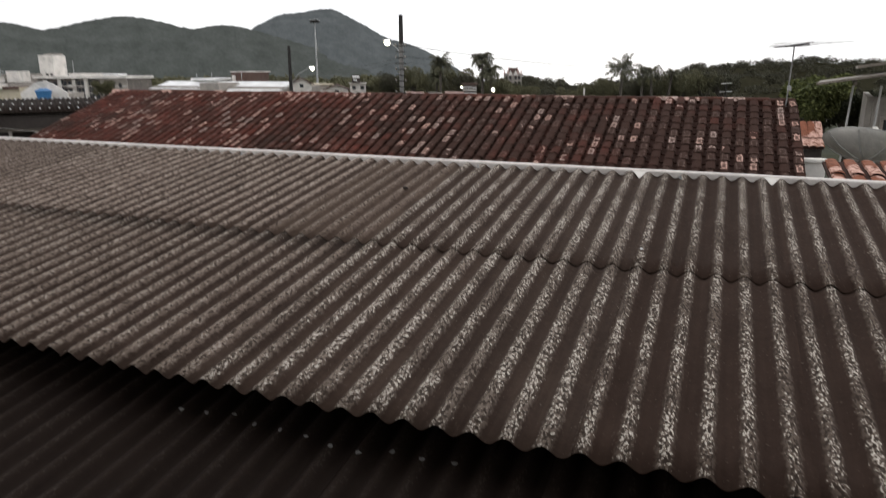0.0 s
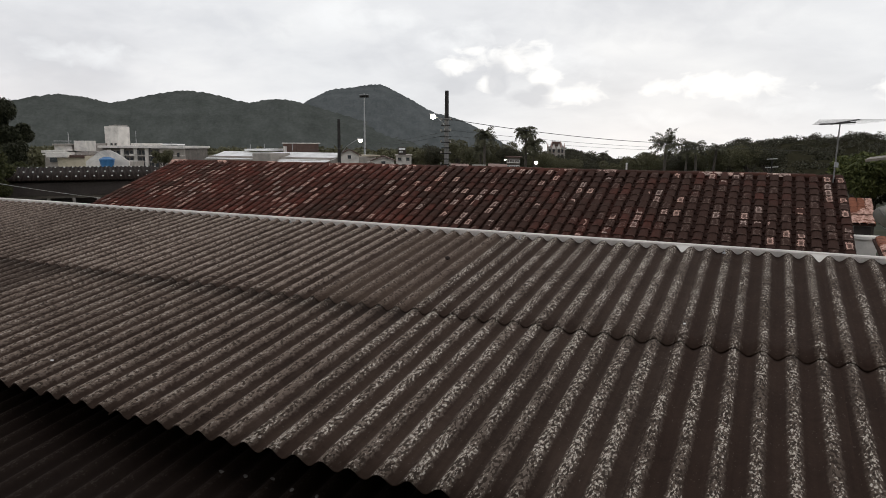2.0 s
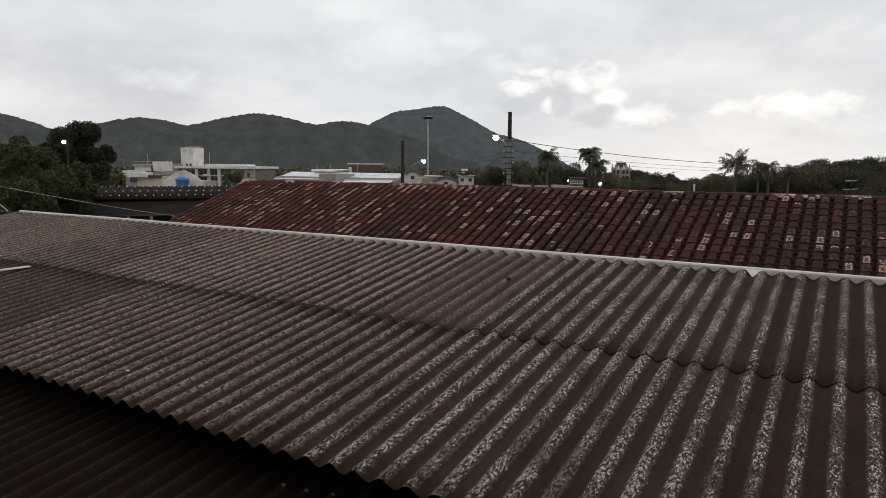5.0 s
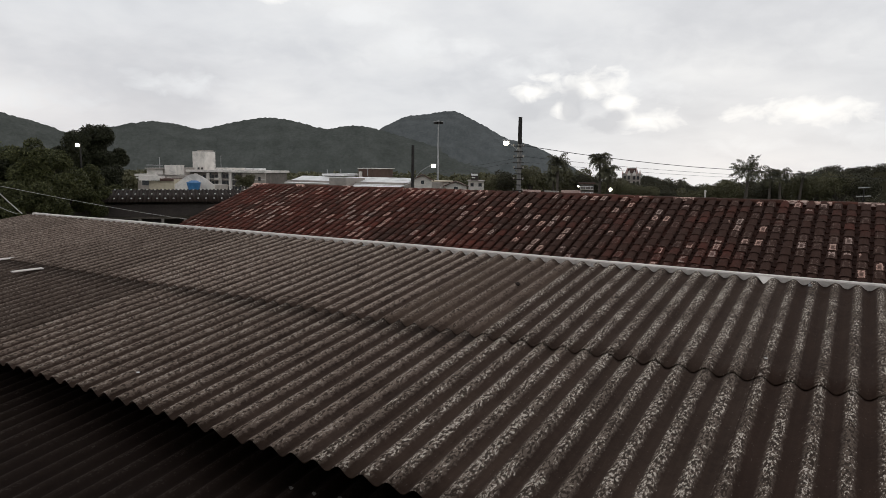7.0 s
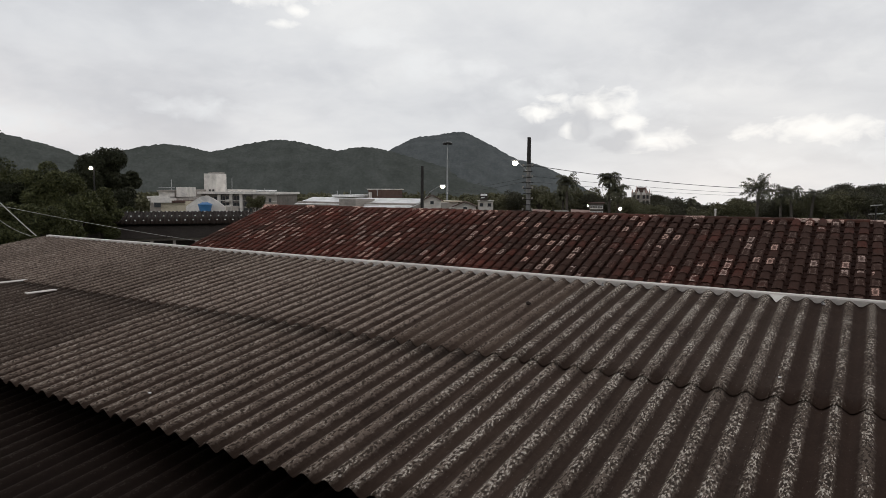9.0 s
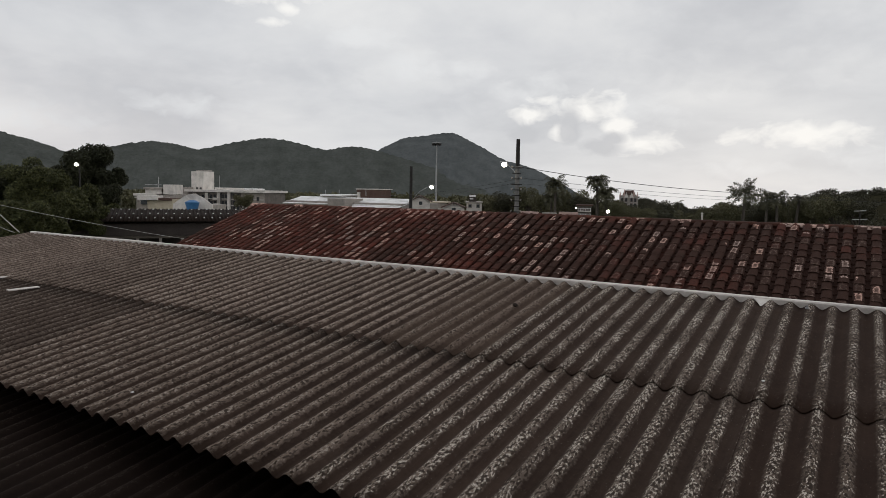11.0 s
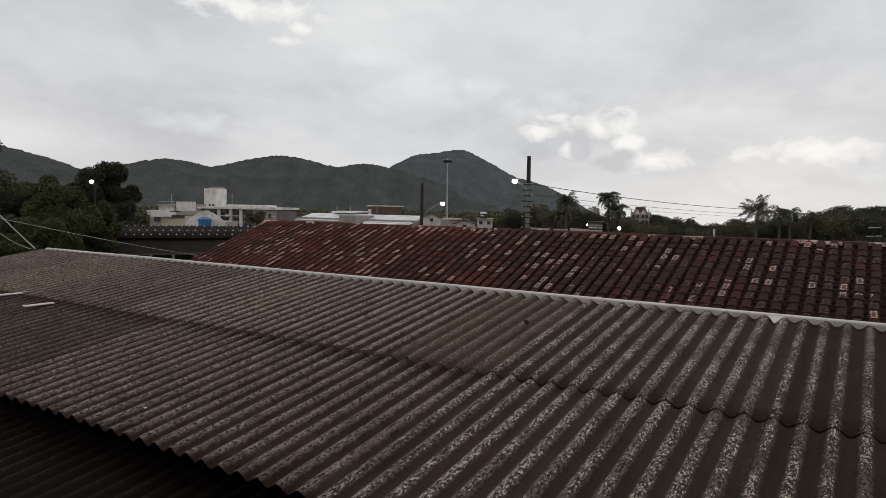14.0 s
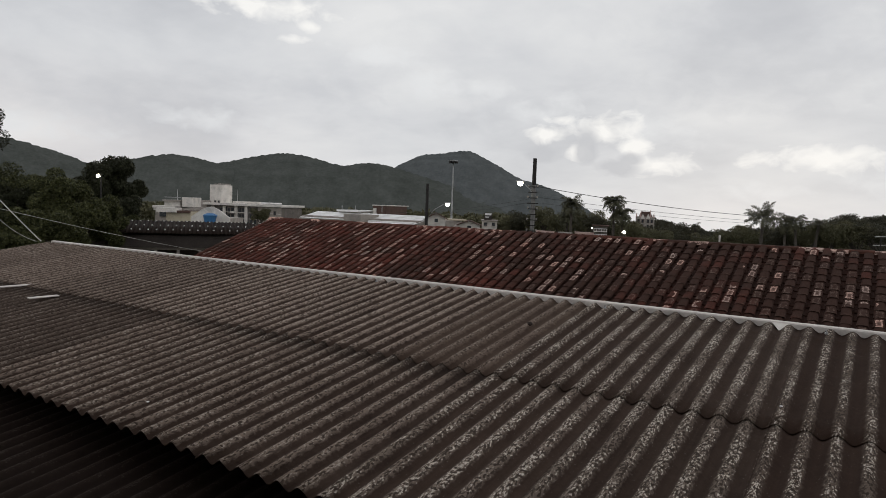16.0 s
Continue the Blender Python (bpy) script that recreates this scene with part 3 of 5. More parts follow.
def sheet_mesh(length, waves=6, along=10, thick=0.007, seed=0, per_wave=12):
    """One corrugated sheet: x across the waves, y up the slope, crest at z = 0, with a worn, slightly uneven edge."""
    rnd = random.Random(seed)
    cols = waves * per_wave + 1 + per_wave // 4      # a quarter wave laps over the next sheet
    verts, faces = [], []
    for side in (0, 1):
        for j in range(along + 1):
            for i in range(cols):
                x = (i / per_wave - 0.5) * PITCH
                z = WAVE * (0.5 * math.cos(2 * math.pi * x / PITCH) - 0.5)
                y = length * j / along
                if j == 0:
                    y += 0.006 * noise.noise(Vector((x * 9, seed * 3.1, 0))) + 0.002 * rnd.random()
                z += 0.0045 * max(0.0, min(1.0, (i - waves * per_wave + 4) / 4))
                z += 0.003 * noise.noise(Vector((x * 1.3, y * 0.9, seed * 5.7)))
                verts.append((x, y, z - side * thick))
    N = cols * (along + 1)
    for j in range(along):
        for i in range(cols - 1):
            a = j * cols + i
            faces.append((a, a + 1, a + cols + 1, a + cols))
            faces.append((N + a, N + a + cols, N + a + cols + 1, N + a + 1))
    for i in range(cols - 1):
        faces.append((i, N + i, N + i + 1, i + 1))
        a = along * cols + i
        faces.append((a, a + 1, N + a + 1, N + a))
    for j in range(along):
        a = j * cols
        faces.append((a, a + cols, N + a + cols, N + a))
        b = a + cols - 1
        faces.append((b, N + b, N + b + cols, b + cols))
    return verts, faces


SHED_LEFT = -81          # first wave, counted from the crest at CREST_X
shed = thing("corrugated_roof_shed", (0, 0, 0), "long shed roofed with grey weathered corrugated fibre-cement sheets", "shed")


def roof_point(s, down=0.0):
    """A point of the crest plane, s metres down the slope from the flashing."""
    return (TOP_Y - s * math.cos(SLOPE), TOP_Z - s * math.sin(SLOPE) - down)


def lay_sheets():
    upper_len, upper_end, lower_end = 2.372, 2.372, 4.500
    meshes = {}
    for row in (1, 0):
        for k in range(17):
            first = SHED_LEFT + 6 * k
            x = CREST_X + PITCH * first
            rnd = random.Random(100 * row + k)
            kind = "sheet_lichen" if x > -2.8 else "sheet_plain"
            if row == 0 and -4.0 < x < -2.8:
                kind = "sheet_brown"
            if x < (-8.9 if row == 0 else -7.4):
                kind = "sheet_dull"
            if x > -1.0 and kind == "sheet_lichen":
                kind = "sheet_clean_valley"
            # the sheets near the end are a little wider
            wide = 1.0134 if -2.7 < x < -0.5 else 1.0
            x += 0.0142 * min(2.0, max(0.0, (x + 2.6) / 1.062))
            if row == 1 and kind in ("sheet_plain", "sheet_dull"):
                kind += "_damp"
            key = (row, kind, k % 4)
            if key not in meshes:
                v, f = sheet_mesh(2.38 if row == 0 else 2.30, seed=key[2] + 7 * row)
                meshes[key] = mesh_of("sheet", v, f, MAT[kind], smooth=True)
            if row == 0:
                y, z = roof_point(upper_end + rnd.uniform(-0.012, 0.012), 0.0)
            else:
                y, z = roof_point(lower_end + rnd.uniform(-0.012, 0.012), 0.013)
            z += rnd.uniform(-0.001, 0.001)
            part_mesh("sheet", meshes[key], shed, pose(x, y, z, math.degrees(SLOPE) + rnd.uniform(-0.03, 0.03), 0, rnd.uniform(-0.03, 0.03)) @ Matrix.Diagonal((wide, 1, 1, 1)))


lay_sheets()
SHED_X0, SHED_X1 = CREST_X + PITCH * (SHED_LEFT - 0.5), CREST_X + PITCH * (SHED_LEFT + 101.5)


def build_flashing():
    # folded white strip along the top end, with a raised lip at the back
    x0, x1 = SHED_X0 + 0.12, SHED_X1 + 0.2
    zt = TOP_Z + 0.020
    prof = [(7.372, TOP_Z - 0.075), (7.366, zt - 0.012), (7.374, zt), (7.425, zt + 0.004), (7.435, zt + 0.001), (7.435, TOP_Z - 0.075)]
    bm = bmesh.new()
    cuts = 60
    rings = []
    for i in range(cuts + 1):
        x = x0 + (x1 - x0) * i / cuts
        dz = 0.006 * noise.noise(Vector((x * 0.5, 0, 4)))
        rings.append([bm.verts.new((x, y, z + dz)) for y, z in prof])
    for a, b in zip(rings, rings[1:]):
        for i in range(len(prof)):
            j = (i + 1) % len(prof)
            bm.faces.new((a[i], a[j], b[j], b[i]))
    bm.faces.new(rings[0][::-1])
    bm.faces.new(rings[-1])
    bmesh.ops.recalc_face_normals(bm, faces=bm.faces)
    strip = part("flashing", bm, MAT["flashing"], shed, "white painted metal strip along the top edge")
    # two bent tongues hang down into valleys
    for x in (-0.745, 0.495):
        bm = prism([(-0.085, 0.02), (0.085, 0.02), (0.05, -0.02), (0.014, -0.085), (-0.012, -0.08), (-0.055, -0.015)], 0.004)
        part("tongue", bm, MAT["plaster_white"], strip, "bent white tongue", pose(x, 7.356, TOP_Z - 0.004, -50, 0, 0))


build_flashing()
# walls under the roof
for nm, size, at in (("back_wall", (SHED_X1 - SHED_X0, 0.18, 5.9), ((SHED_X0 + SHED_X1) / 2, 7.62, -4.06)),
                     ("front_wall", (SHED_X1 - SHED_X0 - 0.4, 0.18, 4.95), ((SHED_X0 + SHED_X1) / 2, 3.45, -4.53)),
                     ("end_wall", (0.18, 4.0, 4.8), (SHED_X0 + 0.25, 5.5, -4.6)),
                     ("end_wall", (0.18, 4.0, 4.8), (SHED_X1 - 0.25, 5.5, -4.6))):
    part(nm, box(size, at, 0.01), MAT["plaster_grey"], shed)
for s in (0.35, 1.6, 2.5, 3.9):
    y, z = roof_point(s, 0.13)
    part("purlin", box((SHED_X1 - SHED_X0 - 0.3, 0.06, 0.12), ((SHED_X0 + SHED_X1) / 2, y, z), 0.004), MAT["wood"], shed)


# broken pale strips lying on the roof near the sheet overlap
def strip_thing(x, y, length, turn):
    s = (TOP_Y - y) / math.cos(SLOPE)
    bm = box((length, 0.06, 0.012), (0, 0, 0), 0.003)
    ob = part("broken_strip", bm, MAT["flashing"], None, m=pose(x, y, TOP_Z - s * math.sin(SLOPE) + 0.012, math.degrees(SLOPE), 0, turn))
    tagged(ob, "broken white strip lying across the roof waves", "debris", "broken strips on the roof")


strip_thing(-9.35, 4.72, 0.40, 92)
strip_thing(-10.45, 4.93, 0.60, 90)

# ---- the lower roof below the eave ----
low = thing("lower_roof", (0, 0, 0), "very dark corrugated lean-to roof below the shed eave", "roof")


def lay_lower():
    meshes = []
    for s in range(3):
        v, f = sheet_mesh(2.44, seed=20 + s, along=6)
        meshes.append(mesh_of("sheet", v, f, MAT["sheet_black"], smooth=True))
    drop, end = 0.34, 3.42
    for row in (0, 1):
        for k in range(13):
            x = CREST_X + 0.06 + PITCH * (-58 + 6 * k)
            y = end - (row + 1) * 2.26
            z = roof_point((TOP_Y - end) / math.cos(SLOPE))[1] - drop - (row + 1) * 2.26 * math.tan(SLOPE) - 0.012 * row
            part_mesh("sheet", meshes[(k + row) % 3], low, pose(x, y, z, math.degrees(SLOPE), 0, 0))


lay_lower()

# ---- the clay-tiled house ----
COL, ROW = 0.198, 0.255
RIDGE_Y, RIDGE_Z, CLAY_SLOPE = 13.2, -0.530, radians(20.5)
CLAY_X0, CLAY_COLS, CLAY_ROWS = -14.06, 77, 14
clay_house = thing("clay_tiled_house", (0, 0, 0), "low house with a long blackened red clay-tile roof", "house")


def roof_frame(x, s, lift=0.0, back=False):
    c, sn = math.cos(CLAY_SLOPE), math.sin(CLAY_SLOPE)
    return (x, RIDGE_Y - s * c - lift * sn, RIDGE_Z - s * sn + lift * c)


def barrel(length, r0, r1, seg=6, thick=0.009, up=1, squash=0.5):
    """A tapered half-round tile: y up the slope, wide end at y = 0."""
    verts, faces = [], []
    for y, r in ((0, r0), (length, r1)):
        for off in (0, thick):
            for i in range(seg + 1):
                a = math.pi * i / seg
                verts.append((-(r - off) * math.cos(a), y, up * (r - off) * squash * math.sin(a) ** 0.7))
    n = seg + 1
    for i in range(seg):
        faces.append((i, i + 1, 2 * n + i + 1, 2 * n + i)[::-up])
        faces.append((i, n + i, n + i + 1, i + 1)[::-up])
    return verts, faces


def mark(me, rows):
    """Where on its tile each point lies: along, across."""
    layer = me.attributes.new("spot", "FLOAT_VECTOR", "POINT")
    layer.data.foreach_set("vector", np.array(rows, dtype=np.float32).ravel())


def lay_clay():
    v, f = barrel(0.36, 0.076, 0.062, squash=0.42)
    f = [q[::-1] for q in f]
    cover = mesh_of("roof_tile", v, f, MAT["clay"], smooth=False)
    mark(cover, [(q[1] / 0.36, q[0] / 0.075, 0) for q in v])
    jv, jf, pv, pf = [], [], [], []
    deg = math.degrees(CLAY_SLOPE)
    rnd = random.Random(5)
    for k in range(CLAY_COLS):
        x = CLAY_X0 + COL * (k + 0.5)
        bend = 0.012 * noise.noise(Vector((k * 0.21, 2, 0)))
        for r in range(CLAY_ROWS):
            s = ROW * (r + 1) + 0.10
            sag = 0.02 * noise.noise(Vector((x * 0.35, s * 0.6, 1)))
            m = Matrix.Translation(roof_frame(x + bend * r * 0.3 + rnd.uniform(-0.006, 0.006), s + rnd.uniform(-0.012, 0.012), 0.035 + sag)) @ pose(0, 0, 0, deg - 2.2 + rnd.uniform(-0.8, 0.8), 0, rnd.uniform(-1.6, 1.6))
            if k >= CLAY_COLS - 22 and r < 13:
                part_mesh("roof_tile", cover, clay_house, m)
            else:
                o = len(jv)
                jv += [m @ Vector(q) for q in v]
                jf += [tuple(o + i for i in q) for q in f]
            if k == CLAY_COLS - 1:
                continue
            # the channel tile beside it
            o = len(pv)
            for y in (0, 0.30):
                for i in range(5):
                    a = math.pi * (i / 4)
                    lx = -0.095 * math.cos(a)
                    q = Vector((COL / 2 + lx, y, -0.05 * math.sin(a) + (0.022 if y == 0 else 0.0)))
                    pv.append(Matrix.Translation(roof_frame(x, s, sag + 0.012)) @ pose(0, 0, 0, deg, 0, 0) @ q)
            for i in range(4):
                pf.append((o + i, o + i + 1, o + 6 + i, o + 5 + i))
            pv.extend([pv[o + i] - Vector((0, 0, 0.02)) for i in range(5)])
            for i in range(4):
                pf.append((o + i + 1, o + i, o + 10 + i, o + 11 + i))
    joined = mesh_of("roof_tiles_joined", jv, jf, MAT["clay_joined"])
    mark(joined, [(q[1] / 0.36, q[0] / 0.075, 0) for q in v] * (len(jv) // len(v)))
    tagged(part_mesh("roof_tiles_joined", joined, clay_house), kind="stuff")
    tagged(part_mesh("channel_tiles", mesh_of("channel_tiles", pv, pf, MAT["clay_pan"]), clay_house), kind="stuff")
    # far slope, deck and ridge
    width = COL * CLAY_COLS
    xm = CLAY_X0 + width / 2
    run = ROW * CLAY_ROWS
    bm = bmesh.new()
    for sgn in (-1, 1):
        dy, dz = run * math.cos(CLAY_SLOPE), run * math.sin(CLAY_SLOPE)
        m = Matrix.Translation((xm, RIDGE_Y + sgn * dy / 2, RIDGE_Z - dz / 2 - 0.075)) @ pose(0, 0, 0, -sgn * deg, 0, 0)
        add_box(bm, (width - 0.02, run - 0.04, 0.03), (0, 0, 0), 0, m)
    part("roof_deck", bm, MAT["clay_pan"], clay_house)
    rv, rf = barrel(0.44, 0.105, 0.09, 8, 0.016, squash=0.62)
    rf = [q[::-1] for q in rf]
    cap = mesh_of("ridge_tile", rv, rf, MAT["ridge"], smooth=False)
    count = int(width / 0.37)
    for i in range(count):
        part_mesh("ridge_tile", cap, clay_house, pose(CLAY_X0 - 0.02 + 0.37 * (i + 1), RIDGE_Y, RIDGE_Z - 0.018 + rnd.uniform(-0.006, 0.008), rnd.uniform(-1.5, 1.5), rnd.uniform(-3, 3), 90 + rnd.uniform(-1.5, 1.5)))
    part("mortar_bed", box((width - 0.1, 0.16, 0.10), (xm, RIDGE_Y, RIDGE_Z - 0.055), 0.01), MAT["clay_pan"], clay_house)
    # walls with gables
    dy = run * math.cos(CLAY_SLOPE) - 0.35
    dz = dy * math.tan(CLAY_SLOPE)
    zt = RIDGE_Z - 0.13
    for x in (CLAY_X0 + 0.3, CLAY_X0 + width - 0.3):
        bm = prism([(-dy, -7), (dy, -7), (dy, zt - dz), (0, zt), (-dy, zt - dz)], 0.16)
        part("gable_wall", bm, MAT["plaster_grey"], clay_house, m=pose(x, RIDGE_Y, 0, 0, 0, 90))
    for sgn in (-1, 1):
        part("long_wall", box((width - 0.8, 0.16, zt - dz + 7), (xm, RIDGE_Y + sgn * (dy - 0.1), (zt - dz - 7) / 2)), MAT["plaster_grey"], clay_house)


lay_clay()


# small things lying on or fixed to the corrugated roof
def roof_bit(name, x, y, size, material, label, category, lift=0.004):
    s = (TOP_Y - y) / math.cos(SLOPE)
    bm = bmesh.new()
    bmesh.ops.create_icosphere(bm, subdivisions=2, radius=1.0)
    for v in bm.verts:
        v.co = Vector((v.co.x * size[0], v.co.y * size[1], v.co.z * size[2])) * (1 + 0.25 * noise.noise(v.co * 1.7 + Vector((x, y, 0))))
    ob = part(name, bm, MAT[material], None, m=pose(x, y, TOP_Z - s * math.sin(SLOPE) + lift, math.degrees(SLOPE), 0, 25))
    tagged(ob, label, category, "bits on the roof")


roof_bit("paint_flake", -4.81, 3.23, (0.015, 0.009, 0.004), "white_screw", "small white paint flake on a roof wave crest", "debris")
roof_bit("paint_flake", -0.50, 5.32, (0.013, 0.008, 0.004), "white_screw", "small white paint flake near the sheet overlap", "debris")
# black clump added to stand for a dark spot in the roof
roof_bit("dirt_clump", -2.98, 6.38, (0.030, 0.055, 0.014), "sheet_black", "dark spot in the roof, added as a black clump between waves", "debris", -0.01)
for k in range(11):
    rr = random.Random(60 + k)
    x = CREST_X + 0.06 + PITCH * (-17 + k)
    y = 3.02 + rr.uniform(-0.04, 0.05)
    bm = bmesh.new()
    bmesh.ops.create_icosphere(bm, subdivisions=2, radius=1.0)
    for v in bm.verts:
        v.co = Vector((v.co.x * rr.uniform(0.008, 0.015), v.co.y * 0.016, v.co.z * 0.004)) * (1 + 0.9 * noise.noise(v.co * 2.1 + Vector((x, y, 0))))
    zb = roof_point((TOP_Y - 3.42) / math.cos(SLOPE))[1] - 0.34 - (3.42 - y) * math.tan(SLOPE)
    ob = part("lichen_clump", bm, MAT["concrete"], None, m=pose(x, y, zb + 0.002, math.degrees(SLOPE), 0, rr.uniform(0, 90)))
    tagged(ob, "small pale lichen clump on a very dark roof wave", "lichen", "lichen clumps on the lower roof")
for k, x in enumerate((CREST_X - PITCH * 2, CREST_X - PITCH * 14, CREST_X - PITCH * 32)):
    bm = tube((0, 0, 0), (0, 0, 0.012), 0.017, 0.015, 10)
    add_tube(bm, (0, 0, 0.012), (0, 0, 0.032), 0.007, 0.006, 6)
    y, z = roof_point(0.16)
    part("roof_bolt", bm, MAT["galvanised"], shed, "dull steel roof bolt with washer", pose(x, y, z, math.degrees(SLOPE), 0, 0))


# ---- the town beyond the roofs ----
def window_part(parent, at, w, h, frame):
    bm = bmesh.new()
    t = min(0.10, w * 0.14)
    for sx in (-1, 1):
        add_box(bm, (t, 0.16, h + t), (sx * w / 2, 0, 0))
    for sz in (-1, 1):
        add_box(bm, (w - t, 0.16, t), (0, 0, sz * h / 2))
    fr = part("window", bm, MAT[frame], parent, "", pose(at[0], at[1] - 0.06, at[2]))
    part("pane", box((w, 0.06, h), (0, 0, 0)), MAT["window_dark"], fr, "dark glass pane", pose(0, 0.02, 0))


def gable_wall_part(parent, x0, x1, xm, zt, shoulder, depth):
    mid, w = (x0 + x1) / 2, x1 - x0
    outline = [(x0, 0), (x1, 0), (x1, shoulder), (mid + w * 0.22, shoulder + (zt - shoulder) * 0.75), (mid + w * 0.08, zt), (mid - w * 0.08, zt), (mid - w * 0.22, shoulder + (zt - shoulder) * 0.75), (x0, shoulder)]
    part("gable_wall", prism(outline, 0.3), MAT["plaster_white"], parent, "white rounded gable wall")
    part("body", box((x1 - x0 - 0.4, depth, shoulder - 0.1), ((x0 + x1) / 2, depth / 2 + 0.2, (shoulder - 0.1) / 2)), MAT["plaster_grey"], parent)


def water_tank(base, r, h):
    tank = thing("water_tank", base, "blue plastic water tank with a domed lid beside the gable", "tank")
    bm = bmesh.new()
    add_tube(bm, (0, 0, 0), (0, 0, h * 0.72), r * 0.78, r, 20)
    part("body", bm, MAT["tank_blue"], tank, smooth=False)
    bm = bmesh.new()
    add_tube(bm, (0, 0, h * 0.72), (0, 0, h * 0.80), r * 1.06, r * 1.04, 20)
    add_tube(bm, (0, 0, h * 0.80), (0, 0, h), r * 0.98, r * 0.4, 20)
    part("lid", bm, MAT["tank_blue"], tank)
    part("platform", box((r * 1.7, r * 1.7, base[2] + 7.0), (0, 0, -(base[2] + 7.0) / 2)), MAT["plaster_white"], tank)


def ribbed_roof(parent, w, depth, rise, at, material):
    """A shallow ribbed metal roof that falls towards the viewer."""
    bm = bmesh.new()
    ang = math.degrees(math.atan2(rise, depth))
    ln = math.hypot(rise, depth)
    m = pose(*at, ang, 0, 0)
    add_box(bm, (w, ln, 0.06), (0, ln / 2, 0), 0, m)
    sheet = part("roof_sheet", bm, MAT[material], parent, "white ribbed metal roof sheet")
    for k in range(int(ln / 0.75)):
        part("rib", box((w - 0.02, 0.05, 0.025), (0, 0.3 + 0.75 * k, 0.0435), 0, m), MAT[material], sheet)
    part("gutter", box((w, 0.14, 0.16), (at[0], at[1] - 0.05, at[2] - 0.06)), MAT["plaster_grey"], parent)


apartments = thing("apartment_building", (-122.09, 95.49, -7.0), "three-storey pale apartment building with a rooftop water tower", "building", turn=16.20)
apartments.matrix_basis = apartments.matrix_basis @ Matrix.Diagonal((0.81, 1, 0.87, 1))
part("wall", box((22.24, 9.00, 6.22), (11.24, 4.50, 3.11), 0.03), MAT["plaster_shade"], apartments, "")
part("end_wing", box((6.6, 0.30, 6.10), (19.1, -0.02, 3.05), 0.03), MAT["plaster_grey"], apartments, "lighter grey end wing")
part("roof_slab", box((23.19, 10.40, 0.53), (11.14, 4.40, 6.43), 0.03), MAT["plaster_white"], apartments, "white overhanging roof slab")
part("water_tower", box((3.60, 4.00, 4.50), (1.95, 3.00, 8.90), 0.03), MAT["plaster_white"], apartments, "stained white rooftop tower")
part("water_tower_cap", box((1.30, 3.00, 0.40), (3.00, 3.00, 11.30), 0.03), MAT["plaster_grey"], apartments, "")
part("roof_house", box((3.56, 5.00, 2.56), (-1.11, 3.00, 5.93), 0.03), MAT["plaster_grey"], apartments, "")
part("parapet", box((7.89, 1.00, 0.48), (10.35, 2.50, 7.03), 0.03), MAT["plaster_white"], apartments, "")
part("pilaster", box((0.84, 0.50, 4.55), (2.09, -0.10, 3.62), 0.03), MAT["plaster_white"], apartments, "")
part("pilaster", box((0.83, 0.50, 4.52), (5.72, -0.10, 3.74), 0.03), MAT["plaster_white"], apartments, "")
part("pilaster", box((0.82, 0.50, 4.49), (9.30, -0.10, 3.86), 0.03), MAT["plaster_white"], apartments, "")
part("pilaster", box((0.81, 0.50, 4.46), (12.30, -0.10, 3.96), 0.03), MAT["plaster_white"], apartments, "")
window_part(apartments, (3.26, -0.00, 4.97), 0.92, 1.06, "plaster_shade")
window_part(apartments, (4.52, -0.00, 5.00), 0.92, 1.06, "plaster_shade")
window_part(apartments, (7.02, -0.00, 5.08), 0.91, 1.05, "plaster_shade")
window_part(apartments, (8.12, -0.00, 5.11), 0.91, 1.05, "plaster_shade")
window_part(apartments, (10.44, -0.00, 5.18), 0.90, 1.05, "plaster_shade")
window_part(apartments, (11.39, -0.00, 5.21), 0.90, 1.04, "plaster_shade")
window_part(apartments, (13.69, -0.00, 5.28), 0.89, 1.04, "plaster_shade")
window_part(apartments, (14.90, -0.00, 5.32), 0.89, 1.04, "plaster_shade")
window_part(apartments, (3.28, -0.00, 3.39), 0.92, 1.06, "plaster_shade")
window_part(apartments, (4.54, -0.00, 3.43), 0.92, 1.06, "plaster_shade")
window_part(apartments, (7.04, -0.00, 3.52), 0.91, 1.05, "plaster_shade")
window_part(apartments, (8.14, -0.00, 3.55), 0.91, 1.05, "plaster_shade")
window_part(apartments, (10.47, -0.00, 3.63), 0.90, 1.05, "plaster_shade")
window_part(apartments, (11.42, -0.00, 3.66), 0.90, 1.04, "plaster_shade")
window_part(apartments, (13.71, -0.00, 3.74), 0.89, 1.04, "plaster_shade")
window_part(apartments, (14.92, -0.00, 3.78), 0.89, 1.04, "plaster_shade")
window_part(apartments, (3.29, -0.00, 1.94), 0.92, 1.06, "plaster_shade")
window_part(apartments, (4.55, -0.00, 1.98), 0.92, 1.06, "plaster_shade")
window_part(apartments, (7.05, -0.00, 2.07), 0.91, 1.05, "plaster_shade")
window_part(apartments, (8.16, -0.00, 2.11), 0.91, 1.05, "plaster_shade")
window_part(apartments, (10.49, -0.00, 2.20), 0.90, 1.04, "plaster_shade")
window_part(apartments, (11.44, -0.00, 2.23), 0.90, 1.04, "plaster_shade")
window_part(apartments, (13.74, -0.00, 2.31), 0.89, 1.04, "plaster_shade")
window_part(apartments, (14.94, -0.00, 2.36), 0.89, 1.04, "plaster_shade")
part("floor_band", box((22.26, 0.40, 0.14), (11.26, 0.00, 4.54), 0.03), MAT["plaster_white"], apartments, "")
part("floor_band", box((22.27, 0.40, 0.13), (11.28, 0.00, 3.05), 0.03), MAT["plaster_white"], apartments, "")
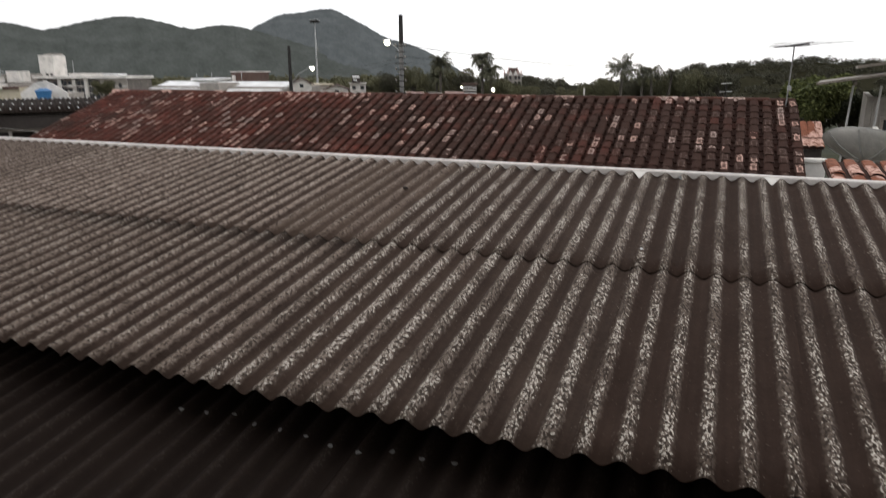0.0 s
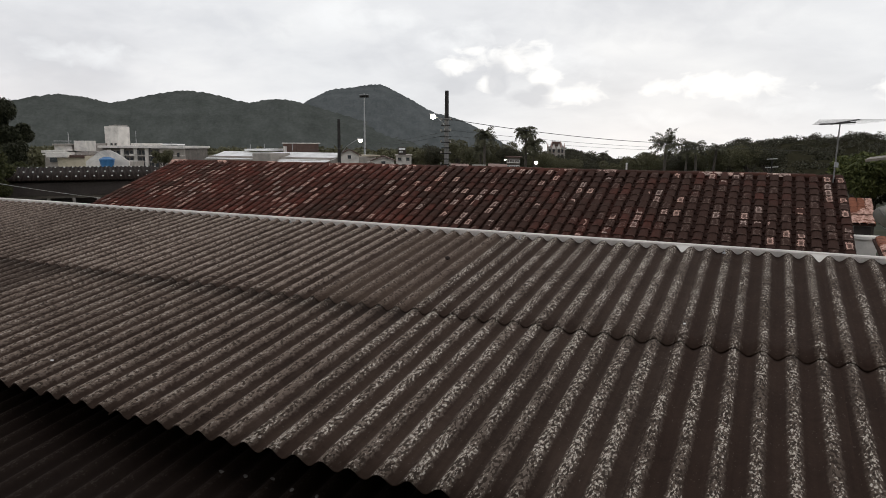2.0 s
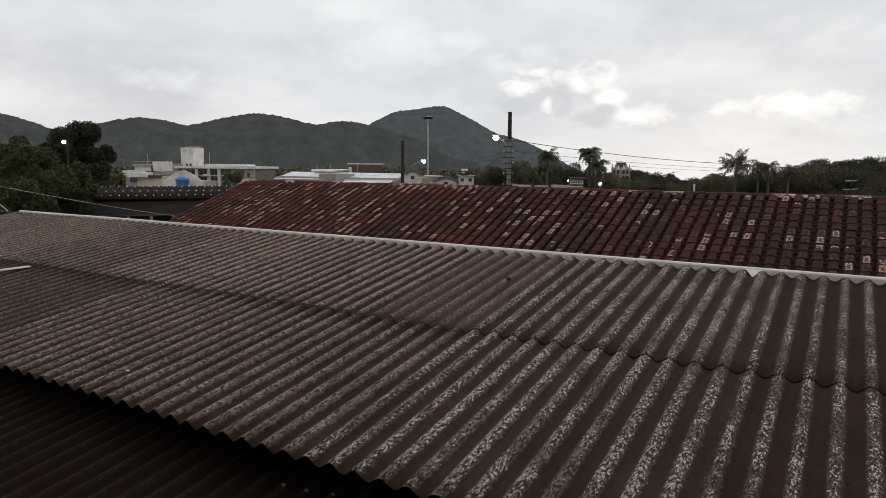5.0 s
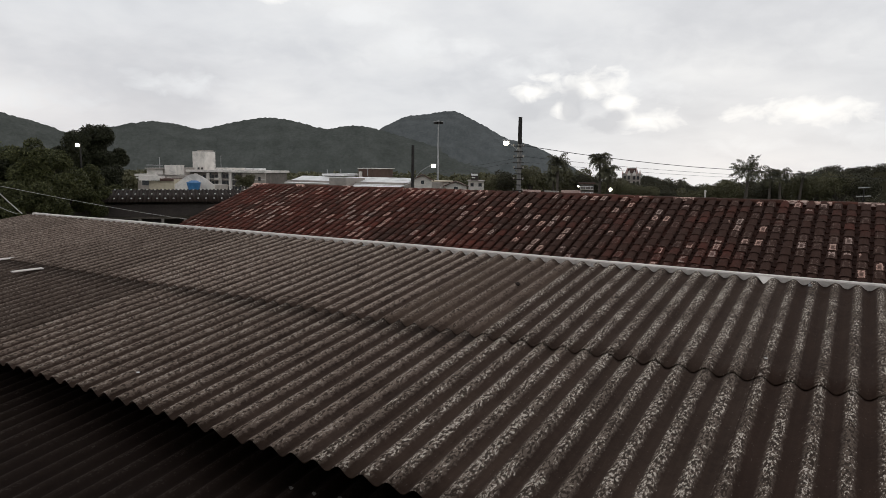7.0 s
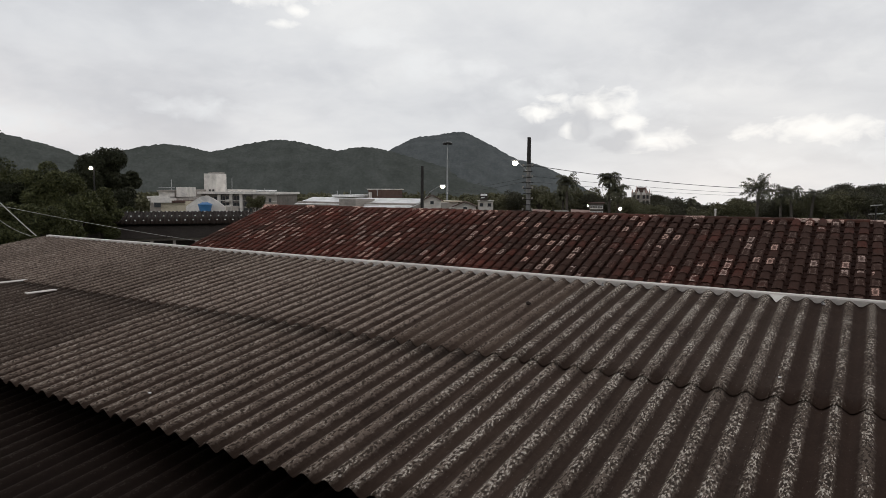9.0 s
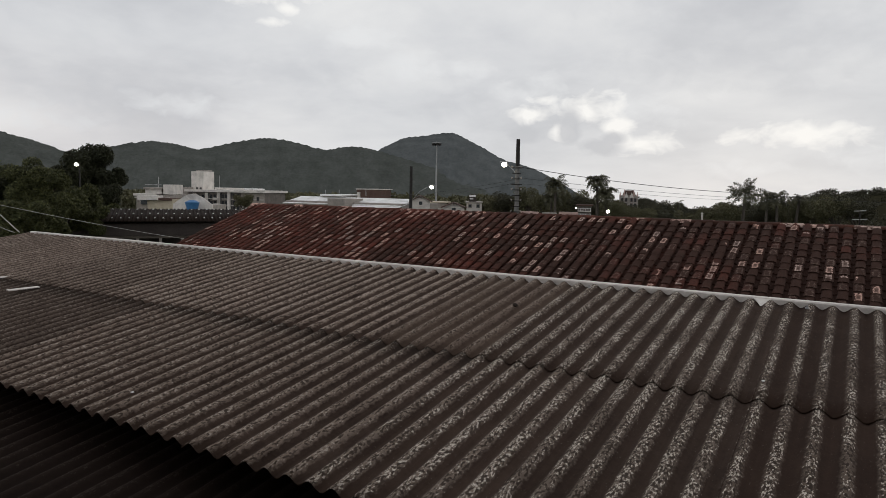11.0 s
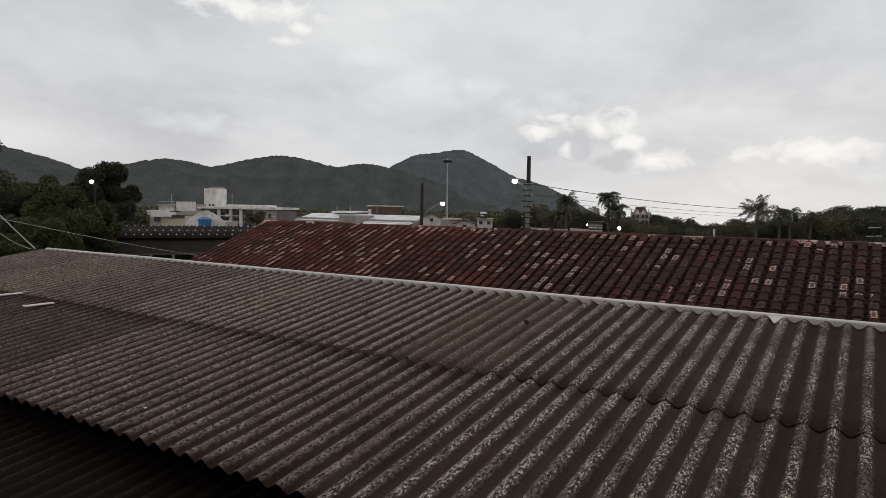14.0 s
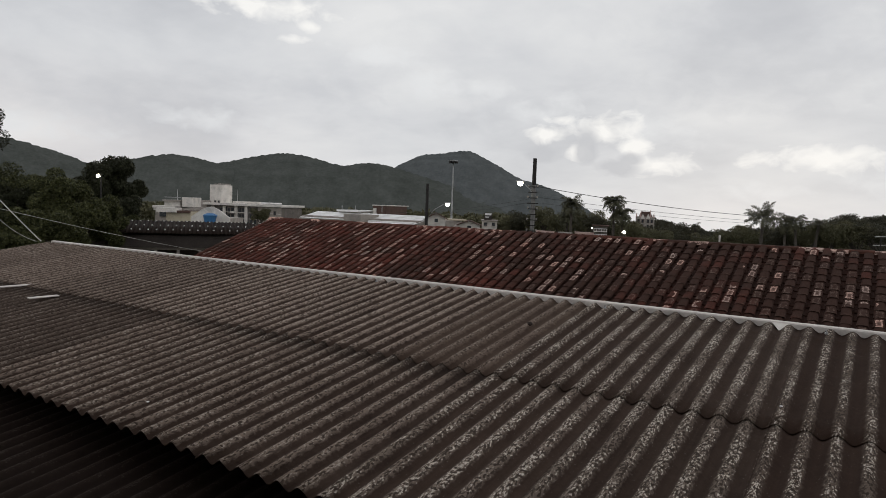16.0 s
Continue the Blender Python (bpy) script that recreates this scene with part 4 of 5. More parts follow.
# dark strips on the flat wall stand for the shade of recessed bays
part("dark_bay", box((0.33, 0.30, 4.45), (6.31, 0.03, 3.73), 0.03), MAT["window_dark"], apartments, "")
part("dark_bay", box((0.33, 0.30, 4.42), (9.88, 0.03, 3.85), 0.03), MAT["window_dark"], apartments, "")
part("dark_bay", box((0.32, 0.30, 4.39), (13.13, 0.03, 3.96), 0.03), MAT["window_dark"], apartments, "")
part("balcony", box((1.23, 1.20, 0.48), (8.86, -0.50, 3.16), 0.03), MAT["plaster_white"], apartments, "")
part("balcony", box((1.23, 1.20, 0.48), (8.84, -0.50, 4.59), 0.03), MAT["plaster_white"], apartments, "")
part("roof_tank", box((0.80, 1.40, 0.30), (1.00, 2.80, 11.27), 0.03), MAT["plaster_grey"], apartments, "")
part("roof_sheet", box((8.04, 3.00, 0.35), (14.27, 4.50, 7.01), 0.03), MAT["metal_roof"], apartments, "")
window_part(apartments, (19.05, -0.17, 4.80), 0.67, 0.92, "plaster_shade")
window_part(apartments, (20.76, -0.17, 4.73), 0.67, 0.91, "plaster_shade")
window_part(apartments, (1.95, 1.00, 7.00), 0.50, 0.45, "plaster_shade")
window_part(apartments, (3.05, 1.00, 7.00), 0.50, 0.45, "plaster_shade")
part("antenna_rod", tube((7.06, 3, 6.58), (7.06, 3, 10.17), 0.07, 0.05, 6), MAT["galvanised"], apartments)
part("antenna_rod", tube((16.83, 3, 6.85), (16.83, 3, 7.55), 0.07, 0.05, 6), MAT["galvanised"], apartments)
low_block = thing("flat_roofed_block", (-120.74, 82.08, -7.0), "cluster of flat-roofed grey and white low buildings", "building", turn=32.25)
part("wall", box((7.75, 10.00, 4.69), (4.09, 5.00, 2.34), 0.03), MAT["plaster_grey"], low_block, "")
part("roof_slab", box((4.38, 8.00, 0.45), (2.07, 3.40, 4.74), 0.03), MAT["plaster_white"], low_block, "")
part("upper_wall", box((3.14, 6.00, 1.12), (3.58, 3.00, 5.45), 0.03), MAT["plaster_white"], low_block, "")
part("upper_slab", box((3.59, 7.00, 0.28), (3.58, 3.10, 6.04), 0.03), MAT["plaster_grey"], low_block, "")
part("roof_house", box((2.02, 5.00, 1.90), (6.50, 2.50, 5.82), 0.03), MAT["plaster_white"], low_block, "")
part("wall", box((4.72, 6.00, 4.09), (6.40, -1.00, 2.04), 0.03), MAT["plaster_cream"], low_block, "")
part("roof_hut", box((3.71, 3.00, 0.89), (4.43, -3.50, 4.25), 0.03), MAT["plaster_white"], low_block, "")
part("clay_lean_to", box((4.49, 6.00, 0.45), (6.51, -1.40, 3.98), 0.03), MAT["brown_wall"], low_block, "")
part("parapet", box((2.70, 0.40, 0.22), (1.57, -0.70, 4.22), 0.03), MAT["plaster_white"], low_block, "")
part("dark_opening", box((1.35, 0.30, 1.12), (1.80, -0.05, 3.39), 0.03), MAT["window_dark"], low_block, "")
window_part(low_block, (1.35, -0.00, 3.77), 0.68, 0.76, "plaster_white")
window_part(low_block, (3.26, -0.00, 3.82), 0.68, 0.76, "plaster_white")
window_part(low_block, (6.40, -0.00, 3.92), 0.68, 0.76, "plaster_white")
part("antenna_rod", tube((3.80, 2, 6.02), (3.80, 2, 8.25), 0.09, 0.06, 6), MAT["galvanised"], low_block)
part("antenna_bar", box((3.2, 0.1, 0.12), (2.80, 2, 6.69)), MAT["galvanised"], low_block)
gable_house = thing("white_gable_house", (-87.13, 65.49, -7.0), "white house with a rounded gable wall", "house", turn=32.07)
gable_wall_part(gable_house, 0.01, 5.83, 3.16, 5.50, 3.97, 7.0)
water_tank((-83.41, 65.93, -3.77), 0.99, 1.39)
white_sheds = thing("long_white_shed", (-67.49, 68.27, -7.0), "long low shed with white ribbed metal fascia", "building", turn=1.91)
part("wall", box((19.11, 9.00, 5.00), (9.77, 4.80, 2.50), 0.03), MAT["plaster_grey"], white_sheds, "")
ribbed_roof(white_sheds, 19.08, 3.80, 0.89, (9.53, -0.00, 4.64), "metal_roof")
ribbed_roof(white_sheds, 7.25, 3.80, 0.79, (15.72, -2.00, 4.21), "metal_roof")
part("side_block", box((2.78, 4.00, 5.46), (10.41, 0.50, 2.73), 0.03), MAT["plaster_grey"], white_sheds, "")
part("roof_sheet", box((4.00, 6.00, 0.26), (6.06, 6.00, 5.79), 0.03), MAT["metal_roof"], white_sheds, "")
part("roof_hut", box((2.30, 5.00, 1.37), (10.00, 7.50, 5.99), 0.03), MAT["brown_wall"], white_sheds, "brown rooftop hut")
part("hut_slab", box((2.50, 5.40, 0.12), (10.00, 7.60, 6.71), 0.03), MAT["plaster_white"], white_sheds, "")
part("hut_door", box((0.50, 0.20, 0.94), (9.25, 4.98, 5.81), 0.03), MAT["plaster_white"], white_sheds, "")
part("antenna_rod", tube((4.24, 4, 5.57), (4.24, 4, 6.48), 0.05, 0.04, 6), MAT["galvanised"], white_sheds)
part("antenna_rod", tube((6.60, 4, 5.64), (6.60, 4, 6.54), 0.05, 0.04, 6), MAT["galvanised"], white_sheds)
part("antenna_rod", tube((11.13, 4, 5.78), (11.13, 4, 6.66), 0.05, 0.04, 6), MAT["galvanised"], white_sheds)
pink_house = thing("pink_house", (-57.16, 82.05, -7.9), "faded pink plastered house with a tiled roof", "house", turn=-10.75)
part("wall", box((5.04, 6.00, 4.87), (2.66, 3.00, 2.44), 0.03), MAT["pink_wall"], pink_house, "")
part("roof_slab", box((5.50, 7.00, 0.20), (2.65, 3.10, 4.94), 0.03), MAT["plaster_white"], pink_house, "")
part("upper_wall", box((2.97, 4.00, 0.98), (2.88, 3.00, 5.37), 0.03), MAT["plaster_grey"], pink_house, "")
part("upper_slab", box((3.66, 5.00, 0.20), (2.87, 3.10, 5.88), 0.03), MAT["plaster_cream"], pink_house, "")
window_part(pink_house, (2.34, 1.00, 5.27), 0.71, 0.47, "plaster_white")
window_part(pink_house, (1.34, -0.00, 4.25), 0.72, 0.47, "plaster_white")
window_part(pink_house, (3.86, -0.00, 4.35), 0.70, 0.46, "plaster_white")
def gabled_house(name, at, turn, w, depth, eave, apex, wall, roof, label):
    """A small house end-on: plastered gable, two tiled slopes with a lip, a window."""
    ob = thing(name, at, label, "house", "small gabled houses", turn=turn)
    part("wall", prism([(-w / 2, 0), (w / 2, 0), (w / 2, eave), (0, apex - 0.12), (-w / 2, eave)], depth), MAT[wall], ob)
    ang = math.atan2(apex - eave, w / 2)
    ln = w / 2 / math.cos(ang) + 0.35
    for sg in (-1, 1):
        m = Matrix.Translation((0, -0.15, apex)) @ Matrix.Rotation(sg * ang, 4, "Y")
        part("roof_slope", box((ln, depth + 0.6, 0.12), (sg * ln / 2, 0, 0), 0.02, m), MAT[roof], ob)
    window_part(ob, (0, -depth / 2 - 0.02, eave - 0.35), w * 0.22, 0.5, "plaster_white")
    return ob


gabled_house("small_villa", (-49.27, 83.75, -7.0), 30.2, 3.0, 2.4, 4.45, 5.05, "plaster_white", "brown_wall", "small white plastered villa with a dark tiled gable roof")
gabled_house("pole_side_house", (-47.4, 72.2, -7.0), 34.0, 2.3, 1.8, 5.45, 6.05, "plaster_white", "brown_wall", "small white gabled house beside the dark utility pole")
sign_house = thing("sign_house", (-49.2, 89.6, -7.0), "white flat-roofed house with a dark rooftop sign board", "house", turn=28.6)
part("wall", box((2.3, 4.0, 4.95), (0, 2.0, 2.475), 0.03), MAT["plaster_white"], sign_house)
part("roof_slab", box((2.6, 4.4, 0.14), (0, 1.9, 5.02), 0.02), MAT["plaster_grey"], sign_house)
board = part("sign_board", box((1.15, 0.12, 1.15), (-0.25, -0.1, 5.62), 0.02), MAT["dark_wall"], sign_house, "dark sign board with pale bars")
part("sign_bar", box((0.98, 0.04, 0.30), (-0.25, -0.19, 5.95), 0.01), MAT["metal_roof"], board)
part("sign_bar", box((0.52, 0.04, 0.16), (-0.40, -0.19, 5.52), 0.01), MAT["metal_roof"], board)
for sx in (-0.7, 0.2):
    part("sign_post", tube((sx, 0, 5.0), (sx, 0, 5.4), 0.05, None, 6), MAT["pole_dark"], sign_house)
window_part(sign_house, (-0.6, 0.0, 4.45), 0.5, 0.5, "plaster_grey")
window_part(sign_house, (0.6, 0.0, 4.45), 0.5, 0.5, "plaster_grey")
balcony_house = thing("balcony_house", (-29.0, 81.4, -7.75), "pale house with railed balconies among the palms", "house", turn=19.5)
part("wall", box((1.7, 2.4, 5.9), (0, 1.3, 2.95), 0.03), MAT["plaster_shade"], balcony_house)
part("roof_slab", box((2.1, 2.9, 0.14), (0, 1.2, 5.97), 0.02), MAT["brown_wall"], balcony_house)
for z in (4.55, 5.25):
    deck = part("balcony", box((1.6, 0.7, 0.08), (0, -0.2, z), 0.01), MAT["plaster_white"], balcony_house)
    part("rail", box((1.6, 0.05, 0.06), (0, -0.52, z + 0.36)), MAT["metal_roof"], deck)
    for q in range(6):
        part("baluster", box((0.05, 0.05, 0.34), (-0.75 + 0.3 * q, -0.52, z + 0.2)), MAT["metal_roof"], deck)
ornate = thing("ornate_building", (-63.2, 208.6, -7.7), "ornate pale building with a dark mansard roof and pinnacles", "building", turn=16.3)
part("wall", box((5.6, 4.0, 6.6), (2.8, 2.0, 3.3), 0.03), MAT["plaster_grey"], ornate)
part("roof", prism([(0.9, 6.6), (4.9, 6.6), (4.3, 8.15), (1.5, 8.15)], 3.4), MAT["brown_wall"], ornate, "dark maroon mansard roof", pose(0, 2.0, 0))
for x, z in ((0.25, 7.7), (1.35, 7.3), (4.45, 7.3), (5.35, 7.7), (1.5, 8.6), (4.3, 8.6)):
    part("pinnacle", tube((x, 0.1, 6.3), (x, 0.1, z), 0.26, 0.05, 8), MAT["pink_wall"], ornate)
for x in (2.1, 3.7):
    part("dormer_gable", prism([(x - 0.65, 5.9), (x + 0.65, 5.9), (x, 7.6)], 0.5), MAT["plaster_white"], ornate, "white pointed dormer gable", pose(0, -0.1, 0))
for x in (0.9, 2.1, 3.7, 4.8):
    window_part(ornate, (x, -0.1, 5.2), 0.6, 1.0, "brown_wall")
    window_part(ornate, (x, -0.1, 3.6), 0.6, 1.0, "brown_wall")
garden_wall = thing("pale_garden_wall", (-32.83, 70.76, -7.0), "low pale wall with roof edges among trees", "wall", turn=-10.53)
part("wall", box((2.30, 0.30, 4.59), (1.22, 0.15, 2.29), 0.03), MAT["pink_wall"], garden_wall, "")
part("wall", box((1.75, 0.30, 4.58), (3.85, 0.15, 2.29), 0.03), MAT["plaster_grey"], garden_wall, "")
part("wall", box((2.24, 0.30, 4.70), (6.28, 0.15, 2.35), 0.03), MAT["pink_wall"], garden_wall, "")

POLE_1 = (-19.16, 40.72, 3.30)
LAMP_1 = (-19.96, 40.33, 1.64)
ARM_1 = (-19.08, 40.75, 0.69)
POLE_2 = (-42.06, 62.10, 2.35)
LAMP_2 = (-40.15, 63.35, 0.12)
ARM_2 = (-41.99, 62.14, -1.45)
MAST = (-68.90, 110.24, 8.84)
LAMP_3 = (-15.19, 47.64, -1.43)
LAMP_4 = (-27.72, 75.04, -1.98)
LAMP_5 = (-44.00, 25.78, 1.14)
LAMP_6 = (-53.91, 78.22, -1.86)
PALM_0 = (-29.97, 74.18, 1.83)
PALM_1 = (-25.45, 75.85, 2.23)
PALM_2 = (-10.50, 79.32, 1.45)
PALM_3 = (-22.99, 107.58, -0.98)
PALM_4 = (-9.38, 91.53, 0.70)
PALM_5 = (-8.18, 91.65, 0.90)
PALM_6 = (-6.44, 93.79, 0.52)
PALM_7 = (-15.50, 98.80, -0.90)
PALM_8 = (-33.47, 81.39, 0.02)
PALM_9 = (-24.33, 76.22, 0.90)
MID_0 = ((-45.39, 89.11, -1.88), 1.79)
MID_1 = ((-42.26, 87.31, -1.20), 2.05)
MID_2 = ((-39.35, 87.56, -0.55), 1.87)
MID_3 = ((-35.98, 84.67, -0.99), 1.80)
MID_4 = ((-33.62, 88.85, -0.90), 2.16)
MID_5 = ((-30.14, 84.80, -1.52), 1.76)
MID_6 = ((-27.72, 87.72, -1.81), 1.94)
MID_7 = ((-29.31, 100.83, -2.70), 1.88)
MID_8 = ((-28.27, 106.30, -3.33), 1.79)
MID_9 = ((-26.62, 111.88, -3.59), 1.68)
MID_10 = ((-20.91, 102.90, -3.63), 1.54)
MID_11 = ((-16.43, 98.64, -2.82), 2.11)
MID_12 = ((-14.09, 96.98, -2.33), 2.07)
MID_13 = ((-10.68, 96.41, -1.88), 2.05)
MID_14 = ((-7.50, 96.71, -1.75), 2.21)
MID_15 = ((-5.04, 96.87, -1.10), 2.37)
MID_16 = ((-2.06, 96.98, -0.84), 2.37)
MID_17 = ((0.26, 97.00, -0.88), 2.37)
MID_18 = ((-87.40, 79.28, -2.29), 1.34)
MID_19 = ((-49.57, 92.56, -2.57), 1.37)
MID_20 = ((-52.94, 94.14, -3.07), 1.05)
MID = [MID_0, MID_1, MID_2, MID_3, MID_4, MID_5, MID_6, MID_7, MID_8, MID_9, MID_10, MID_11, MID_12, MID_13, MID_14, MID_15, MID_16, MID_17, MID_18, MID_19, MID_20]
NEAR_0 = ((-47.19, 28.24, 0.93), 1.89)
NEAR_1 = ((-45.65, 28.85, -0.05), 1.14)
NEAR_2 = ((-46.79, 26.96, 0.08), 1.44)
NEAR_3 = ((-42.55, 26.25, -1.57), 1.35)
NEAR_4 = ((-30.70, 14.61, -0.17), 1.33)
NEAR_5 = ((-28.32, 14.89, -0.23), 1.16)
NEAR_6 = ((-27.01, 15.21, -0.88), 0.96)
NEAR_7 = ((-27.25, 12.55, -1.32), 0.95)
NEAR_8 = ((-25.84, 13.17, -1.41), 0.84)
NEAR_9 = ((-28.32, 16.94, -1.66), 0.79)
NEAR_10 = ((-33.03, 14.31, 0.28), 1.37)
NEAR_11 = ((-35.52, 22.42, -2.01), 0.83)
NEAR_12 = ((-31.53, 12.73, 2.24), 1.53)
NEAR_13 = ((-29.89, 13.99, -0.75), 1.05)
NEAR_14 = ((-27.39, 14.51, -1.23), 0.95)
NEAR_15 = ((-25.14, 12.32, -1.93), 0.70)
NEAR_16 = ((-26.33, 14.38, -1.80), 0.70)
NEAR_17 = ((-31.01, 18.28, -1.01), 0.91)
NEAR_18 = ((-25.57, 11.41, -1.92), 0.70)
NEAR_19 = ((-30.70, 18.80, -2.21), 0.59)

NB = dict(at=(-28.20, 17.13, -1.67), turn=53.51, length=5.99, run=3.63, rise=0.43)
PIPE = (-2.81, 15.24, -0.44)
MINI = (0.10, 26.03, -0.50)
WIRES = [((-7.70, 61.52, 0.05), (5.45, 74.83, -0.59), 0.15, 0.016), ((-18.91, 40.83, 1.47), (-7.70, 61.52, 0.05), 0.25, 0.022), ((-18.88, 40.85, 0.77), (-3.44, 74.92, -0.51), 0.3, 0.012), ((-18.87, 40.85, 0.40), (-6.30, 74.74, -0.73), 0.2, 0.010), ((-19.21, 40.70, 0.46), (-41.85, 62.24, -0.94), 0.2, 0.014), ((-19.21, 40.69, 0.68), (-47.90, 64.08, -0.99), 0.3, 0.012)]
STAYS = [((-16.21, 6.60, 0.52), (-14.48, 7.26, -1.04), 0.03, 0.011), ((-16.68, 6.78, -0.27), (-22.85, 19.44, -2.48), 0.10, 0.007), ((-15.68, 6.58, -0.13), (-14.79, 7.32, -1.06), 0.15, 0.006)]


# ---- poles, lamps and wires ----
def street_pole(top, r_top, r_base, hardware, label, upper_dark):
    h = top[2] + 7.0
    ob = thing("street_pole", (top[0], top[1], -7.0), label, "pole", "street poles")
    split = h - upper_dark
    part("shaft", tube((0, 0, 0), (0, 0, split), r_base, (r_top + r_base) / 2, 10), MAT["concrete"] if hardware else MAT["pole_dark"], ob)
    part("shaft_top", tube((0, 0, split), (0, 0, h), (r_top + r_base) / 2, r_top, 10), MAT["pole_dark"], ob, "darkened top of the pole")
    if hardware:
        for k in range(9):
            z = split - 0.12 - 0.36 * k
            part("step_bolt", box((0.62 if k % 3 else 0.8, 0.07, 0.06), (0, -0.12, z)), MAT["pole_dark"], ob)
            if k % 2 == 0:
                for sx in (-1, 1):
                    part("insulator", tube((sx * 0.33, -0.12, z), (sx * 0.33, -0.12, z + 0.13), 0.045, 0.06, 8), MAT["plaster_grey"], ob)
        part("transformer_box", box((0.3, 0.3, 0.5), (0.1, -0.2, split - 3.4), 0.03), MAT["concrete"], ob)
    return ob


street_pole(POLE_1, 0.12, 0.16, True, "tall concrete utility pole with bolts and insulators", 1.75)
street_pole(POLE_2, 0.16, 0.20, False, "dark wooden utility pole behind the tiled roof", 3.0)


def street_lamp(pos, arm, size, label="lit street lamp on a curved steel arm"):
    ob = thing("street_lamp", arm, label, "lamp", "street lamps")
    d = Vector(pos) - Vector(arm)
    bm = bmesh.new()
    pts = [Vector((0, 0, 0)), Vector((d.x * 0.35, d.y * 0.35, d.z * 0.62)), Vector((d.x * 0.75, d.y * 0.75, d.z * 0.97)), d + Vector((0, 0, size * 0.45))]
    for a, b in zip(pts, pts[1:]):
        add_tube(bm, a, b, 0.035, 0.035, 6)
    part("arm", bm, MAT["galvanised"], ob)
    part("head", box((size * 1.5, size * 0.9, size * 0.3), d + Vector((0, 0, size * 0.5)), 0.02), MAT["galvanised"], ob)
    bm = bmesh.new()
    bmesh.ops.create_uvsphere(bm, u_segments=20, v_segments=14, radius=size * 0.6, matrix=Matrix.Translation(d) @ Matrix.Diagonal((1, 1, 0.9, 1)))
    part("lens", bm, MAT["lamp_glow"], ob, "glowing lamp lens", smooth=True)


street_lamp(LAMP_1, ARM_1, 0.32)
street_lamp(LAMP_2, ARM_2, 0.40)


def lamp_post(pos, size, label):
    ob = thing("lamp_post", (pos[0], pos[1], -7.0), label, "lamp", "lamp posts")
    h = pos[2] + 7.0
    part("post", tube((0, 0.15, 0), (0, 0.15, h + 0.1), 0.07, 0.05, 8), MAT["pole_dark"], ob)
    part("head", box((size, size * 0.8, size * 0.3), (0, 0.05, h + size * 0.55), 0.02), MAT["pole_dark"], ob)
    bm = bmesh.new()
    bmesh.ops.create_uvsphere(bm, u_segments=20, v_segments=14, radius=size * 0.55, matrix=Matrix.Translation((0, -0.05, h)))
    part("lens", bm, MAT["lamp_glow"], ob, "glowing lamp lens", smooth=True)


lamp_post(LAMP_3, 0.21, "small lit lamp on a post among the palms")
lamp_post(LAMP_4, 0.17, "small lit lamp on a post near the garden wall")
lamp_post(LAMP_5, 0.22, "lit lamp on a post in front of the dark tree")
lamp_post(LAMP_6, 0.22, "small lit lamp beside the pink house")


def flood_mast(top):
    ob = thing("floodlight_mast", (top[0], top[1], -7.0), "tall thin mast with a ring of floodlights", "mast")
    h = top[2] + 7.0
    part("mast", tube((0, 0, 0), (0, 0, h), 0.24, 0.09, 8), MAT["galvanised"], ob)
    part("ring", box((1.5, 1.0, 0.12), (0, 0, h - 0.25)), MAT["galvanised"], ob)
    for k in range(6):
        a = 2 * math.pi * k / 6
        part("floodlight", box((0.42, 0.3, 0.36), (0.75 * math.cos(a), 0.5 * math.sin(a), h - 0.55), 0.03), MAT["pole_dark"], ob)


flood_mast(MAST)
for a, b, sag, r in WIRES:
    wire_thing("overhead_wire", (a, b), r, MAT["cable"], "black overhead wire strung from the utility pole", "wire", sag)
for k, (a, b, sag, r) in enumerate(STAYS):
    wire_thing("roof_cable", (a, b), r, MAT["cable_pale"], "pale slack cable fixed at the shed roof end", "cable", sag)


# ---- plants ----
def leaf_mesh(name, blobs, count, size, material, seed, flat=0.85):
    """Many small bent leaves scattered in the shells of overlapping clumps."""
    rng = np.random.default_rng(seed)
    vol = np.array([b[3] ** 2.2 for b in blobs])
    pick = rng.choice(len(blobs), count, p=vol / vol.sum())
    c = np.array([b[:3] for b in blobs])[pick]
    r = np.array([b[3] for b in blobs])[pick]
    d = rng.normal(size=(count, 3))
    d /= np.linalg.norm(d, axis=1)[:, None]
    rad = r * (0.45 + 0.6 * rng.random(count) ** 0.6)
    pos = c + d * rad[:, None] * np.array([1, 1, flat])
    # each leaf points outwards and droops
    up = d * 0.6 + rng.normal(size=(count, 3)) * 0.6 + np.array([0, 0, -0.25])
    up /= np.linalg.norm(up, axis=1)[:, None]
    side = np.cross(up, rng.normal(size=(count, 3)))
    side /= np.linalg.norm(side, axis=1)[:, None] + 1e-9
    s = size * (0.6 + 0.8 * rng.random(count))[:, None]
    nrm = np.cross(side, up)
    v = np.stack([pos - up * s, pos + side * s * 0.42 + nrm * s * 0.12, pos + up * s, pos - side * s * 0.42 + nrm * s * 0.12], 1).reshape(-1, 3)
    f = np.arange(count * 4).reshape(-1, 4)
    return mesh_of(name, v.tolist(), f.tolist(), material)


def crown_blobs(r, seed, n=16, height=1.0):
    rng = random.Random(seed)
    blobs = []
    for _ in range(n):
        a, e = rng.uniform(0, 2 * math.pi), rng.uniform(-0.6, 1.0)
        q = r * rng.uniform(0.35, 0.82)
        blobs.append((q * math.cos(a), q * math.sin(a), q * e * height, r * rng.uniform(0.26, 0.46)))
    blobs.append((0, 0, 0, r * 0.55))
    return blobs


